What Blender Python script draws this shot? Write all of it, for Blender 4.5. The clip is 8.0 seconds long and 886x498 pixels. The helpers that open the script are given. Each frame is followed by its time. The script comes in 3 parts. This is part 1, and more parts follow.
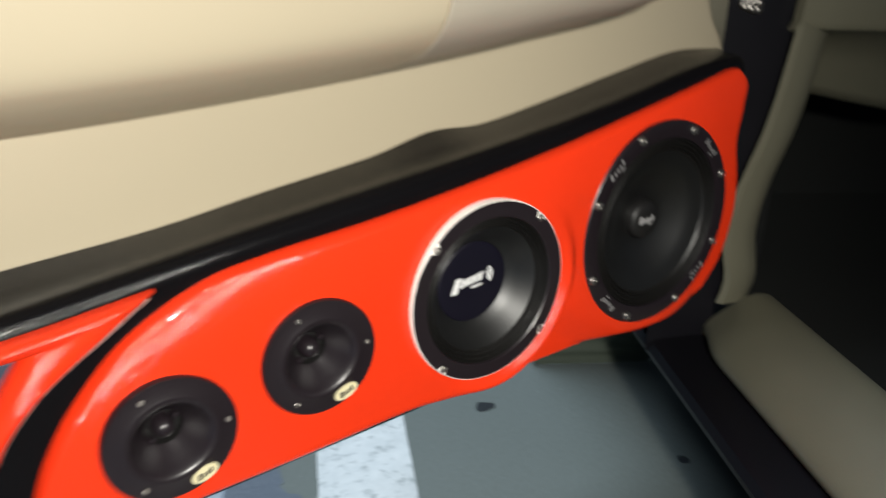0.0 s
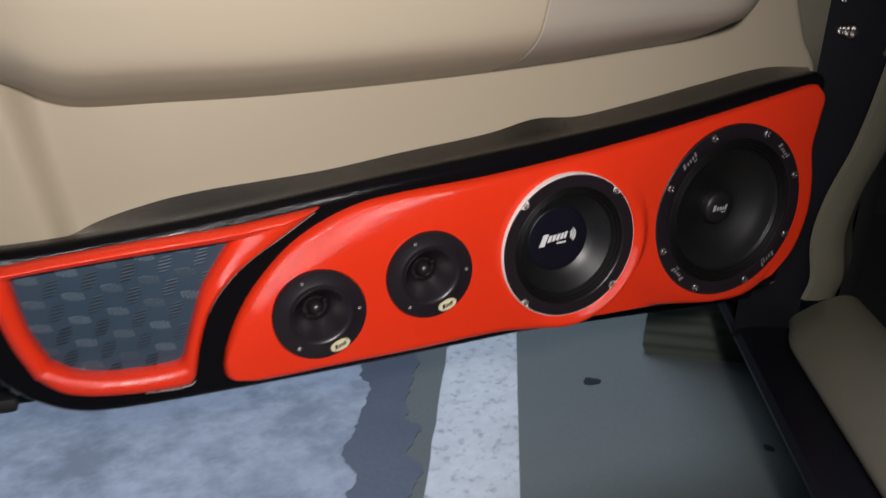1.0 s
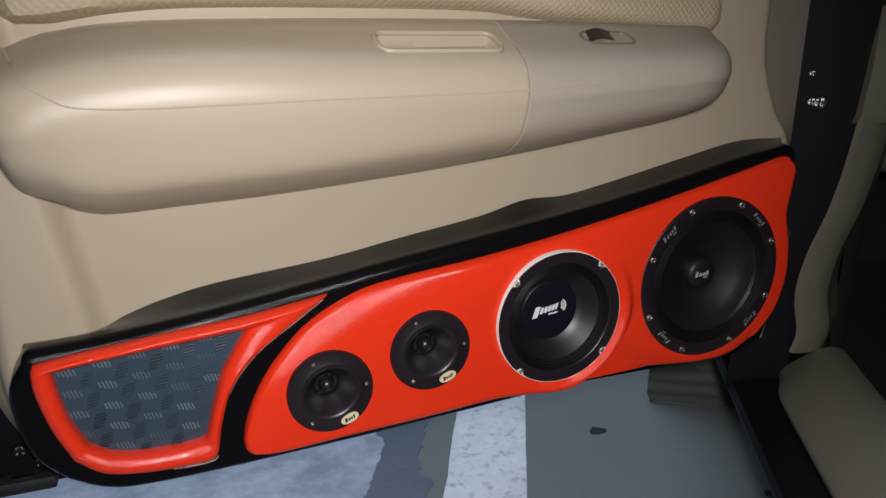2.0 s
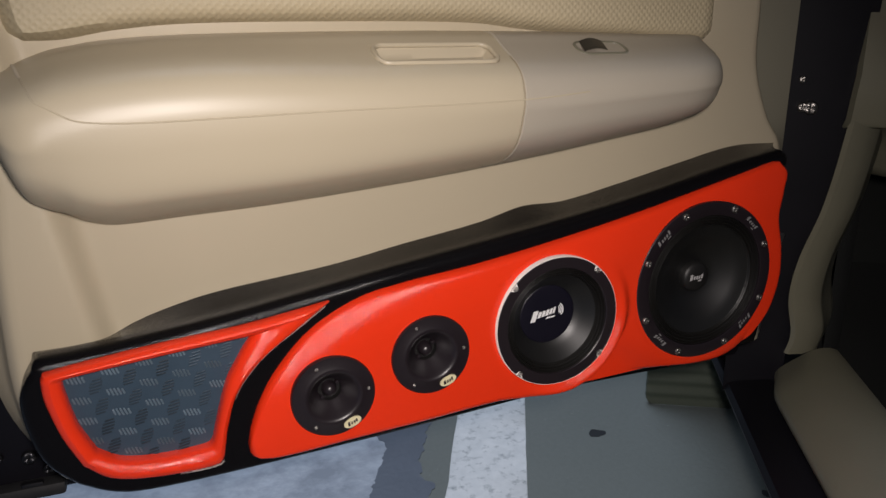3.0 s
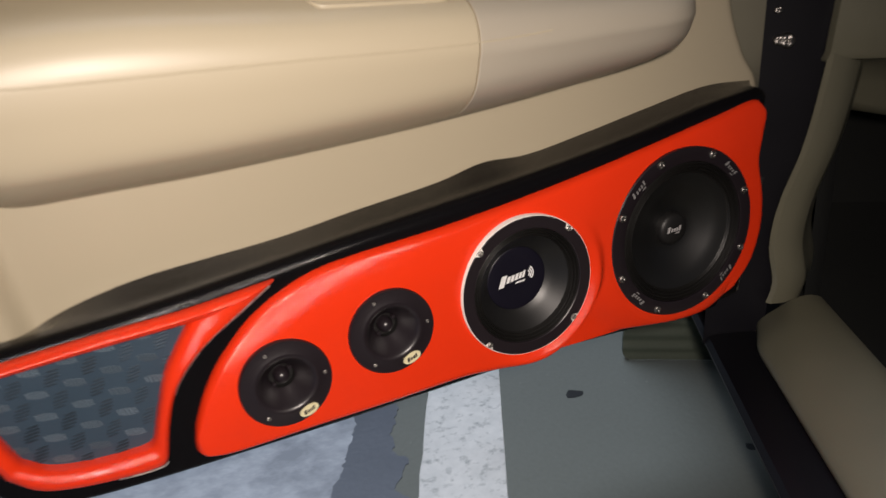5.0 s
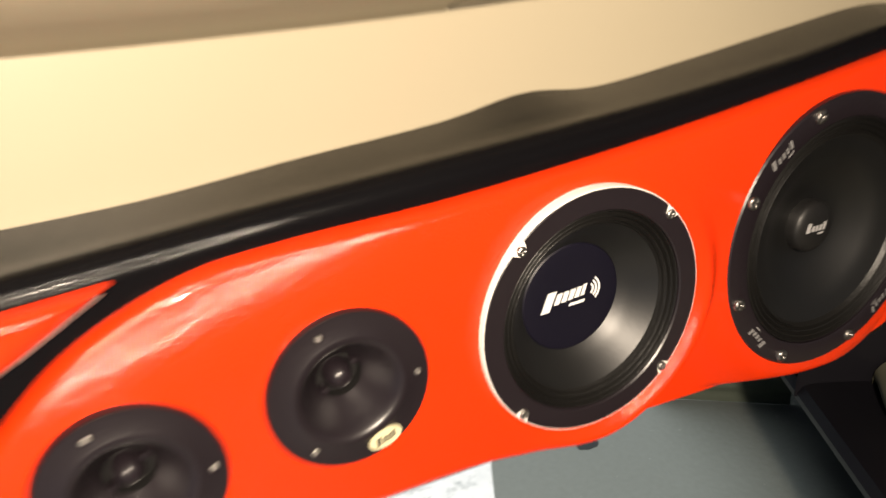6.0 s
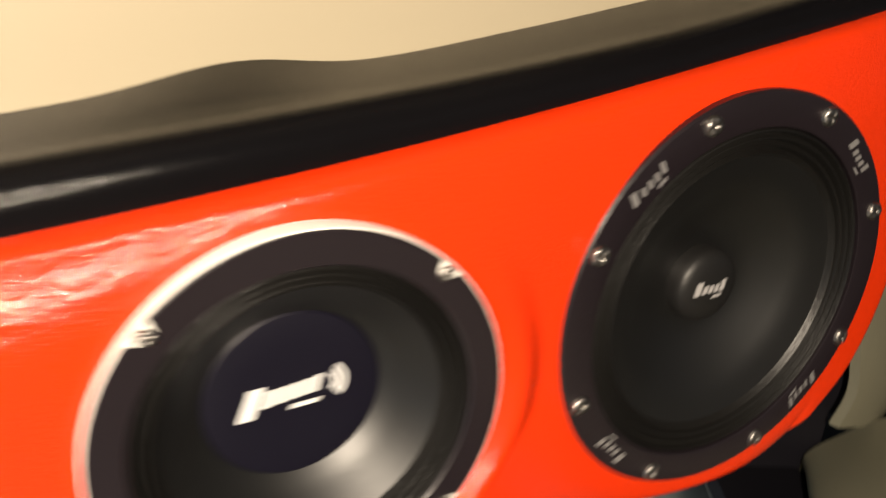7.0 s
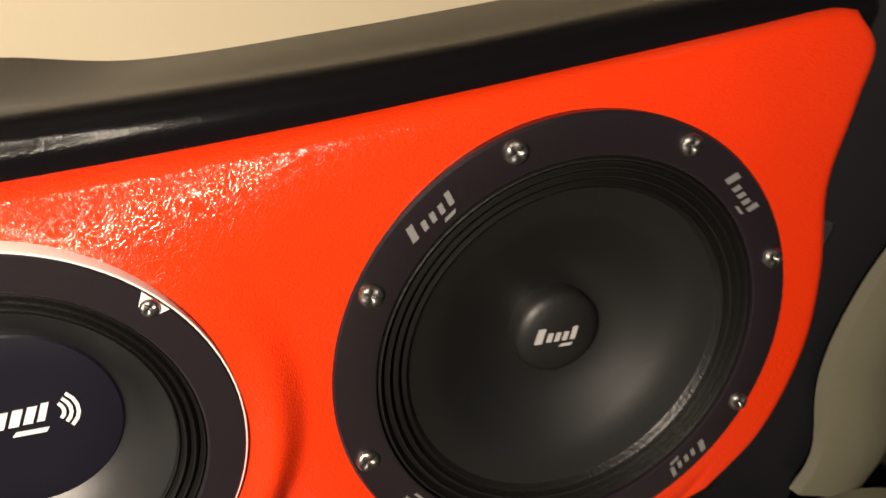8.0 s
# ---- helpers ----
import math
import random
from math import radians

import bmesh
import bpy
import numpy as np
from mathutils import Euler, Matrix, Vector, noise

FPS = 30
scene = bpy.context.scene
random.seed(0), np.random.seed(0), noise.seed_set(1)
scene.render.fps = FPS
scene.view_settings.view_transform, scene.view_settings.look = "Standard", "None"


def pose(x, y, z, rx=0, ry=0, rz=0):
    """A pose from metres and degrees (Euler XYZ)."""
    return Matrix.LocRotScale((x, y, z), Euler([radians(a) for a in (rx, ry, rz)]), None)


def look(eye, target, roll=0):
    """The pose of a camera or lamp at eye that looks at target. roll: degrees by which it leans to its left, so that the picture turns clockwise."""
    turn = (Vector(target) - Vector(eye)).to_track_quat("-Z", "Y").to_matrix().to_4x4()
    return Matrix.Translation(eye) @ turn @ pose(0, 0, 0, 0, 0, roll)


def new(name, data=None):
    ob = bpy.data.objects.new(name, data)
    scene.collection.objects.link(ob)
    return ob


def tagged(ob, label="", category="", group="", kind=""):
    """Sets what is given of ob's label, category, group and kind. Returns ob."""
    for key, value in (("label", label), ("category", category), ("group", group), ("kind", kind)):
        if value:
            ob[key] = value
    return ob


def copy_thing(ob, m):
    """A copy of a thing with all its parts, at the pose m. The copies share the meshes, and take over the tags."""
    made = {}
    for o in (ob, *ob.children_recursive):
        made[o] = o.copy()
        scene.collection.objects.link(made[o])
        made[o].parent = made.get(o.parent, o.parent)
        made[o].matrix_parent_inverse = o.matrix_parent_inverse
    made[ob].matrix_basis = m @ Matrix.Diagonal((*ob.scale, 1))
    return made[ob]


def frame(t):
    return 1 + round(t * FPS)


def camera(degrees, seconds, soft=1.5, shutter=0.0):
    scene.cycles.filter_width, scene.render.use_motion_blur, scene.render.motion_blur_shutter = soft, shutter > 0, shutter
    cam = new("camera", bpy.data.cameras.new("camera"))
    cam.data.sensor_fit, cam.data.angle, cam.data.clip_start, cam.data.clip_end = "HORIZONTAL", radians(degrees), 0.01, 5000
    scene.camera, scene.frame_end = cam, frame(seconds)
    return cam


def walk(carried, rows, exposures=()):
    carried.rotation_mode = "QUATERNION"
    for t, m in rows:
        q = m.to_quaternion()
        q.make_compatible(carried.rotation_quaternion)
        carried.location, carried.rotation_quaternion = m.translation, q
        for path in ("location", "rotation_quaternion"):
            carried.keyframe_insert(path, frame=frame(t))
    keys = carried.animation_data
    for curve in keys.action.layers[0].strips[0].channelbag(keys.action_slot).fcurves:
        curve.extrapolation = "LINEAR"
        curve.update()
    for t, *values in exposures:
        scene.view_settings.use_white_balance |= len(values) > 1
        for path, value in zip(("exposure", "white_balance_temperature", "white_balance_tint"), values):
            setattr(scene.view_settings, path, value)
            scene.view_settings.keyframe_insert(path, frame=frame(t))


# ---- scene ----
cam = camera(58.82, 8.0, soft=1.5, shutter=0.8)
PATH = [
    (0, (-0.4624, -0.5334, 0.7946), (0.5352, 0.8260, 0.1647), 1.66),
    (0.5, (-0.4864, -0.6690, 0.8172), (0.2785, 0.8519, 0.2326), 2.38),
    (1, (-0.5140, -0.7718, 0.8042), (0.1570, 0.7854, 0.2002), 2.74),
    (1.5, (-0.5267, -0.8262, 0.8730), (0.0903, 0.7639, 0.2976), 0.75),
    (2, (-0.5166, -0.8358, 0.8833), (0.1246, 0.7599, 0.3516), 0.53),
    (3.5, (-0.5267, -0.8593, 0.8956), (0.1153, 0.7388, 0.3723), -0.79),
    (4, (-0.5178, -0.8537, 0.8982), (0.1434, 0.7305, 0.3570), -2.61),
    (4.5, (-0.5015, -0.8336, 0.8987), (0.1882, 0.7264, 0.3236), -3.33),
    (4.7, (-0.4972, -0.8237, 0.8960), (0.1900, 0.7272, 0.2938), -3.38),
    (5.8, (-0.3702, -0.4853, 0.7454), (0.4574, 1.2090, 0.0777), 2.03),
    (6, (-0.3417, -0.3990, 0.7207), (0.5232, 1.2689, 0.0358), 1.54),
    (6.5, (-0.2293, -0.3034, 0.6840), (0.7865, 1.2799, 0.0033), 4.09),
    (7, (-0.1122, -0.2734, 0.6875), (0.8001, 1.3591, -0.0222), 4.98),
    (7.5, (0.0285, -0.2740, 0.6888), (0.6810, 1.4780, -0.0230), 7.30),
    (8, (0.0505, -0.2870, 0.7022), (0.6910, 1.4460, -0.0610), 5.45),
]
EXPOSURES = [(0.0, 0.73, 6150, 6), (0.5, 0.27, 6200, 12), (1.0, 0.05, 6000, 17), (1.5, 0.0, 5900, 17), (2.2, -0.02, 5950, 17), (3.3, -0.03, 6350, 17), (4.7, 0.0, 6500, 17), (5.8, 1.25, 7450, 14), (6.5, 1.30, 7650, 12), (8.0, 1.24, 7400, 13)]
walk(cam, [(t, look(eye, target, roll)) for t, eye, target, roll in PATH], EXPOSURES)

# ---- light ----
world = bpy.data.worlds.new("night")
scene.world = world
world.use_nodes = True
world.node_tree.nodes["Background"].inputs["Color"].default_value = (0.50, 0.62, 0.80, 1)
world.node_tree.nodes["Background"].inputs["Strength"].default_value = 0.052


def lamp(name, kind, place, target, watts, colour, size):
    data = bpy.data.lights.new(name, kind)
    data.energy, data.color = watts, colour
    if kind == "AREA":
        data.shape, data.size = "DISK", size
    else:
        data.shadow_soft_size, data.spot_size, data.spot_blend = size, radians(92), 1.0
    ob = new(name, data)
    ob.matrix_world = look(place, target)
    return ob


# torch held beside the camera, and a dim car park lamp beyond the door
lamp("torch", "SPOT", (-0.50, -0.90, 0.95), (-0.22, 0.0, 0.55), 47.0, (1.0, 0.92, 0.81), 0.035)
lamp("car_park_lamp", "AREA", (0.0, 1.9, 4.2), (0.1, 0.4, 0.0), 140.0, (0.74, 0.87, 1.0), 3.0)


# ---- materials ----
def material(name, base, rough=0.5, metal=0.0, coat=0.0, bump=0.0, scale=300.0, vary=0.12, stain=6.0, kind="noise", second=None, spec=0.5, chips=None, piece=0.0):
    m = bpy.data.materials.new(name)
    m.use_nodes = True
    nt = m.node_tree
    b = nt.nodes["Principled BSDF"]
    b.inputs["Metallic"].default_value = metal
    b.inputs["Coat Weight"].default_value = coat
    b.inputs["Coat Roughness"].default_value = 0.12
    b.inputs["Specular IOR Level"].default_value = spec
    co = nt.nodes.new("ShaderNodeTexCoord")
    big = nt.nodes.new("ShaderNodeTexNoise")
    big.inputs["Scale"].default_value, big.inputs["Detail"].default_value = stain, 5
    nt.links.new(co.outputs["Object"], big.inputs["Vector"])
    fine = nt.nodes.new("ShaderNodeTexNoise")
    fine.inputs["Scale"].default_value, fine.inputs["Detail"].default_value = scale * 0.6, 4
    nt.links.new(co.outputs["Object"], fine.inputs["Vector"])
    mix = nt.nodes.new("ShaderNodeMix")
    mix.data_type = "RGBA"
    dark = second or tuple(c * (1 - vary) for c in base)
    light = tuple(min(1, c * (1 + vary * 0.6)) for c in base)
    mix.inputs[6].default_value, mix.inputs[7].default_value = (*dark, 1), (*light, 1)
    add = nt.nodes.new("ShaderNodeMath")
    add.operation = "MULTIPLY_ADD"
    add.inputs[1].default_value, add.inputs[2].default_value = 0.35, 0.0
    nt.links.new(fine.outputs["Fac"], add.inputs[0])
    add2 = nt.nodes.new("ShaderNodeMath")
    add2.operation = "MULTIPLY_ADD"
    add2.inputs[1].default_value = 0.65
    nt.links.new(big.outputs["Fac"], add2.inputs[0])
    nt.links.new(add.outputs[0], add2.inputs[2])
    nt.links.new(add2.outputs[0], mix.inputs[0])
    colour = mix.outputs[2]
    if chips:
        size, share, tone, soft = chips
        spots = nt.nodes.new("ShaderNodeTexNoise")
        spots.inputs["Scale"].default_value, spots.inputs["Detail"].default_value = size, 6
        spots.inputs["Roughness"].default_value = 0.65
        nt.links.new(co.outputs["Object"], spots.inputs["Vector"])
        cut = nt.nodes.new("ShaderNodeMapRange")
        cut.inputs["From Min"].default_value, cut.inputs["From Max"].default_value = share, share + soft
        nt.links.new(spots.outputs["Fac"], cut.inputs["Value"])
        worn = nt.nodes.new("ShaderNodeMix")
        worn.data_type = "RGBA"
        worn.inputs[7].default_value = (*tone, 1)
        nt.links.new(cut.outputs[0], worn.inputs[0])
        nt.links.new(colour, worn.inputs[6])
        colour = worn.outputs[2]
    if piece:
        info = nt.nodes.new("ShaderNodeObjectInfo")
        span = nt.nodes.new("ShaderNodeMapRange")
        span.inputs["To Min"].default_value, span.inputs["To Max"].default_value = 1 - piece, 1 + piece
        nt.links.new(info.outputs["Random"], span.inputs["Value"])
        tint = nt.nodes.new("ShaderNodeVectorMath")
        tint.operation = "SCALE"
        nt.links.new(colour, tint.inputs[0])
        nt.links.new(span.outputs[0], tint.inputs["Scale"])
        colour = tint.outputs[0]
    nt.links.new(colour, b.inputs["Base Color"])
    rr = nt.nodes.new("ShaderNodeMapRange")
    rr.inputs["To Min"].default_value, rr.inputs["To Max"].default_value = max(0.03, rough - 0.08), min(1, rough + 0.10)
    nt.links.new(big.outputs["Fac"], rr.inputs["Value"])
    nt.links.new(rr.outputs[0], b.inputs["Roughness"])
    if bump:
        bp = nt.nodes.new("ShaderNodeBump")
        bp.inputs["Strength"].default_value, bp.inputs["Distance"].default_value = bump, 0.001
        if kind == "leather":
            v = nt.nodes.new("ShaderNodeTexVoronoi")
            v.feature = "DISTANCE_TO_EDGE"
            v.inputs["Scale"].default_value = scale
            warp = nt.nodes.new("ShaderNodeMix")
            warp.data_type = "VECTOR"
            warp.inputs[0].default_value = 0.012
            nt.links.new(co.outputs["Object"], warp.inputs[4])
            nt.links.new(fine.outputs["Color"], warp.inputs[5])
            nt.links.new(warp.outputs[1], v.inputs["Vector"])
            cl = nt.nodes.new("ShaderNodeMapRange")
            cl.inputs["From Max"].default_value = 0.22
            nt.links.new(v.outputs["Distance"], cl.inputs["Value"])
            nt.links.new(cl.outputs[0], bp.inputs["Height"])
        elif kind == "dimple":
            v = nt.nodes.new("ShaderNodeTexVoronoi")
            v.inputs["Scale"].default_value, v.inputs["Randomness"].default_value = scale, 0.15
            turn = nt.nodes.new("ShaderNodeMapping")
            turn.inputs["Rotation"].default_value = (0, radians(45), 0)
            turn.inputs["Scale"].default_value = (1, 0, 1)
            nt.links.new(co.outputs["Object"], turn.inputs["Vector"])
            nt.links.new(turn.outputs["Vector"], v.inputs["Vector"])
            cl = nt.nodes.new("ShaderNodeMapRange")
            cl.inputs["From Min"].default_value, cl.inputs["From Max"].default_value = 0.1, 0.5
            nt.links.new(v.outputs["Distance"], cl.inputs["Value"])
            nt.links.new(cl.outputs[0], bp.inputs["Height"])
        else:
            nt.links.new(fine.outputs["Fac"], bp.inputs["Height"])
        nt.links.new(bp.outputs["Normal"], b.inputs["Normal"])
    return m


BEIGE = material("beige_trim_vinyl", (0.438, 0.379, 0.273), 0.37, bump=0.08, scale=1100, vary=0.05, stain=3)
BEIGE_HARD = material("cool_beige_plastic", (0.385, 0.345, 0.28), 0.40, bump=0.10, scale=1100, vary=0.06, stain=5)
# grey-beige plastic, base lowered further to stand for torch falloff into the cabin
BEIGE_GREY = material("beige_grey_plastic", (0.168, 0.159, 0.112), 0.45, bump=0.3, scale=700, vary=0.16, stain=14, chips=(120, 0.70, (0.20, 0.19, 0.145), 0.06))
# darker copy of the beige trim, for the shade on its turned-away edge
TRIM_SHADED = material("shaded_beige_trim", (0.255, 0.238, 0.180), 0.45, bump=0.15, scale=900, vary=0.08, stain=6)
MESH_CLOTH = material("perforated_beige_cloth", (0.45, 0.38, 0.25), 0.6, bump=0.6, scale=150, kind="dimple", vary=0.08)
RED = material("red_grained_vinyl", (0.82, 0.039, 0.007), 0.14, coat=0.0, bump=0.26, scale=360, kind="leather", vary=0.06, stain=4, spec=0.60)
BLACK_VINYL = material("black_grained_vinyl", (0.0046, 0.0043, 0.0050), 0.16, bump=0.16, scale=480, kind="leather", vary=0.2, spec=0.17)
BLACK_PAINT = material("black_car_paint", (0.0064, 0.0060, 0.0086), 0.45, vary=0.3, spec=0.2)
BLACK_RUBBER = material("black_rubber", (0.010, 0.010, 0.011), 0.6, bump=0.3, scale=300, vary=0.3)
RING_PLASTIC = material("black_satin_plastic", (0.0145, 0.0105, 0.0132), 0.33, bump=0.15, scale=500, vary=0.2, spec=0.6)
CONE_PAPER = material("black_paper_cone", (0.0028, 0.0027, 0.0027), 0.45, bump=0.06, scale=500, vary=0.3, spec=0.9)
SURROUND = material("treated_cloth_surround", (0.008, 0.0075, 0.007), 0.40, bump=0.4, scale=700, vary=0.3)
# black cap; the violet in its base stands for a bluish reflection
CAP_GLOSS = material("black_cap_violet_glint", (0.0034, 0.0026, 0.0092), 0.44, bump=0.1, scale=500, vary=0.2)
CAP_GREY = material("dark_grey_dust_cap", (0.011, 0.0105, 0.0105), 0.46, spec=0.4, bump=0.2, scale=500, vary=0.15)
WHITE = material("white_plastic_ring", (0.86, 0.84, 0.79), 0.4, vary=0.05)
PRINT = material("white_print", (0.80, 0.80, 0.80), 0.5, vary=0.03)
PRINT_GREY = material("grey_print", (0.20, 0.195, 0.195), 0.5, vary=0.05)
PRINT_DIM = material("worn_white_print", (0.42, 0.41, 0.41), 0.5, vary=0.1)
CUT_EDGE = material("pale_cut_vinyl_edge", (0.62, 0.58, 0.54), 0.5, vary=0.3, stain=60, chips=(140, 0.55, (0.10, 0.05, 0.04), 0.1))
CREAM = material("cream_badge", (0.72, 0.66, 0.42), 0.35, vary=0.05)
STEEL = material("bright_screw_steel", (0.34, 0.32, 0.30), 0.36, metal=1.0, vary=0.2, stain=200)
PLATE = material("dark_tread_plate", (0.050, 0.083, 0.120), 0.38, metal=0.3, bump=0.2, scale=400, vary=0.25, stain=18)
# pale print tone of the bars, raised further for their glossy highlights
PLATE_BAR = material("pale_tread_bar", (0.18, 0.24, 0.29), 0.28, metal=0.5, bump=0.1, scale=400, vary=0.4, stain=40, piece=0.35)
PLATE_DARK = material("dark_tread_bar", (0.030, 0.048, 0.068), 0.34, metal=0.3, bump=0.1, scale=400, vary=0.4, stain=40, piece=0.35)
CARPET = material("dark_carpet", (0.010, 0.011, 0.010), 0.95, bump=1.0, scale=500, vary=0.4)
ASPHALT = material("worn_asphalt", (0.130, 0.143, 0.136), 0.7, bump=0.9, scale=160, vary=0.2, stain=1.7, second=(0.078, 0.088, 0.072), chips=(70, 0.66, (0.19, 0.20, 0.19), 0.08))
STRIPE = material("worn_white_road_paint", (0.66, 0.66, 0.65), 0.7, bump=0.9, scale=110, vary=0.12, stain=26, second=(0.40, 0.42, 0.42), chips=(42, 0.53, (0.27, 0.29, 0.29), 0.17))
CEMENT = material("pale_cement", (0.44, 0.475, 0.52), 0.60, bump=0.6, scale=120, vary=0.3, stain=4, second=(0.19, 0.22, 0.26), chips=(7, 0.42, (0.19, 0.215, 0.25), 0.2))
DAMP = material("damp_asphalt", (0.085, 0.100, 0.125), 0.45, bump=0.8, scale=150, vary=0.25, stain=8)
OIL = material("old_oil_stain", (0.022, 0.024, 0.026), 0.6, bump=0.5, scale=150, vary=0.3, spec=0.2)
FLAP_RUBBER = material("dusty_rubber", (0.075, 0.092, 0.070), 0.75, bump=0.6, scale=200, vary=0.25)
DARK_STEEL = material("dark_greasy_steel", (0.05, 0.05, 0.055), 0.36, metal=0.9, vary=0.4, stain=90)
STITCH = material("pale_thread", (0.58, 0.52, 0.42), 0.5, vary=0.1)
GROOVE = material("beige_seam", (0.30, 0.25, 0.17), 0.7, vary=0.1)
SWITCH = material("black_switch_plastic", (0.006, 0.006, 0.007), 0.4, vary=0.1)
RED_PLASTIC = material("red_plastic", (0.6, 0.02, 0.02), 0.3, vary=0.1)


# ---- building helpers ----
def part(name, bm, mat, parent=None, label="", smooth=True):
    me = bpy.data.meshes.new(name)
    bmesh.ops.recalc_face_normals(bm, faces=bm.faces)
    bm.to_mesh(me)
    bm.free()
    me.materials.append(mat)
    if smooth:
        me.shade_smooth()
        me.set_sharp_from_angle(angle=radians(38))
    ob = new(name, me)
    if parent:
        ob.parent = parent
    if label:
        tagged(ob, label)
    return ob


def thing(name, place, label, category, group="", kind=""):
    ob = new(name)
    ob.location = place
    ob.empty_display_size = 0.02
    return tagged(ob, label, category, group, kind)


def spline(points, n, closed=False):
    """n points evenly along a smooth curve through the given ones."""
    p = [Vector(q) for q in points]
    out = []
    m = len(p) if closed else len(p) - 1
    for i in range(m):
        a = p[i - 1] if (closed or i > 0) else p[0] * 2 - p[1]
        b, c = p[i], p[(i + 1) % len(p)]
        d = p[(i + 2) % len(p)] if (closed or i + 2 < len(p)) else c * 2 - b
        for k in range(16):
            t = k / 16
            out.append(0.5 * (2 * b + (c - a) * t + (2 * a - 5 * b + 4 * c - d) * t * t + (3 * b - a - 3 * c + d) * t ** 3))
    if not closed:
        out.append(p[-1])
    else:
        out.append(p[0].copy())
    length = [0.0]
    for a, b in zip(out, out[1:]):
        length.append(length[-1] + (b - a).length)
    res, j = [], 0
    steps = n if closed else n - 1
    for k in range(n):
        s = length[-1] * k / steps
        while j < len(out) - 2 and length[j + 1] < s:
            j += 1
        f = (s - length[j]) / max(1e-9, length[j + 1] - length[j])
        res.append(out[j].lerp(out[j + 1], min(1, max(0, f))))
    return res


def coons(bottom, top, left, right):
    """A grid of 2D points between four boundary curves."""
    nu, nv = len(bottom), len(left)
    grid = []
    for i in range(nu):
        u = i / (nu - 1)
        col = []
        for j in range(nv):
            v = j / (nv - 1)
            a = bottom[i].lerp(top[i], v) + left[j].lerp(right[j], u)
            b = (bottom[0].lerp(top[0], v)).lerp(bottom[-1].lerp(top[-1], v), u)
            col.append(a - b)
        grid.append(col)
    return grid


def sheet(bm, grid, close_u=False):
    """Faces over a grid of 3D points."""
    vs = [[bm.verts.new(p) for p in col] for col in grid]
    for i in range(len(vs) - (0 if close_u else 1)):
        for j in range(len(vs[0]) - 1):
            k = (i + 1) % len(vs)
            bm.faces.new((vs[i][j], vs[k][j], vs[k][j + 1], vs[i][j + 1]))
    return vs


def lathe(bm, profile, n=72, cx=0.0, cz=0.0):
    """Turns a profile of (radius, y) about an axis along y."""
    grid = []
    for i in range(n):
        a = 2 * math.pi * i / n
        grid.append([(cx + r * math.cos(a), y, cz + r * math.sin(a)) for r, y in profile])
    return sheet(bm, grid, close_u=True)


def block(bm, lo, hi, bevel=0.0, m=None):
    res = bmesh.ops.create_cube(bm, size=1)["verts"]
    lo, hi = Vector(lo), Vector(hi)
    for v in res:
        v.co = Vector([lo[k] + (v.co[k] + 0.5) * (hi[k] - lo[k]) for k in range(3)])
    if bevel:
        es = list({e for v in res for e in v.link_edges})
        got = bmesh.ops.bevel(bm, geom=es, offset=bevel, segments=2, affect="EDGES", profile=0.6)
        res = list({v for f in got["faces"] for v in f.verts} | {v for v in res if v.is_valid})
    if m:
        bmesh.ops.transform(bm, matrix=m, verts=res)
    return res


def prism(bm, outline, y0, y1):
    """A flat outline of (x, z) points, given a thickness along y."""
    a = [bm.verts.new((x, y0, z)) for x, z in outline]
    b = [bm.verts.new((x, y1, z)) for x, z in outline]
    bm.faces.new(a)
    bm.faces.new(b[::-1])
    for i in range(len(a)):
        k = (i + 1) % len(a)
        bm.faces.new((a[i], a[k], b[k], b[i]))


def cut_hole(bm, cx, cz, r):
    """Opens a round hole in a sheet and draws its edge to a true circle."""
    inside = {v for v in bm.verts if math.hypot(v.co.x - cx, v.co.z - cz) < r}
    bmesh.ops.delete(bm, geom=[f for f in bm.faces if all(v in inside for v in f.verts)], context="FACES")
    for v in bm.verts:
        d = Vector((v.co.x - cx, 0, v.co.z - cz))
        if v in inside and v.link_faces and d.length > 1e-6:
            d = d.normalized() * r
            v.co.x, v.co.z = cx + d.x, cz + d.z
    bmesh.ops.delete(bm, geom=[v for v in bm.verts if not v.link_faces], context="VERTS")


def smoothstep(a, b, x):
    t = min(1, max(0, (x - a) / (b - a)))
    return t * t * (3 - 2 * t)


# ---- ground ----
bm = bmesh.new()
bmesh.ops.create_grid(bm, x_segments=2, y_segments=2, size=60)
ground = part("ground", bm, ASPHALT, smooth=False)
tagged(ground, "worn grey asphalt of a car park", "ground", kind="structure")

bm = bmesh.new()
edge_a = [Vector((-0.033, 0.350)) + Vector((0.452, 0.892)) * (k * 0.06 - 1.2) for k in range(110)]
edge_b = [Vector((0.111, 0.289)) + Vector((0.452, 0.892)) * (k * 0.06 - 1.2) for k in range(110)]
sheet(bm, [[(a.x + random.uniform(-.002, .002), a.y, 0.0), (a.x + 0.002, a.y, 0.0014), (b.x - 0.002 + random.uniform(-.002, .002), b.y, 0.0014), (b.x, b.y, 0.0)] for a, b in zip(edge_a, edge_b)])
line = part("parking_line", bm, STRIPE)
tagged(line, "worn white painted parking bay line", "road marking", kind="structure")



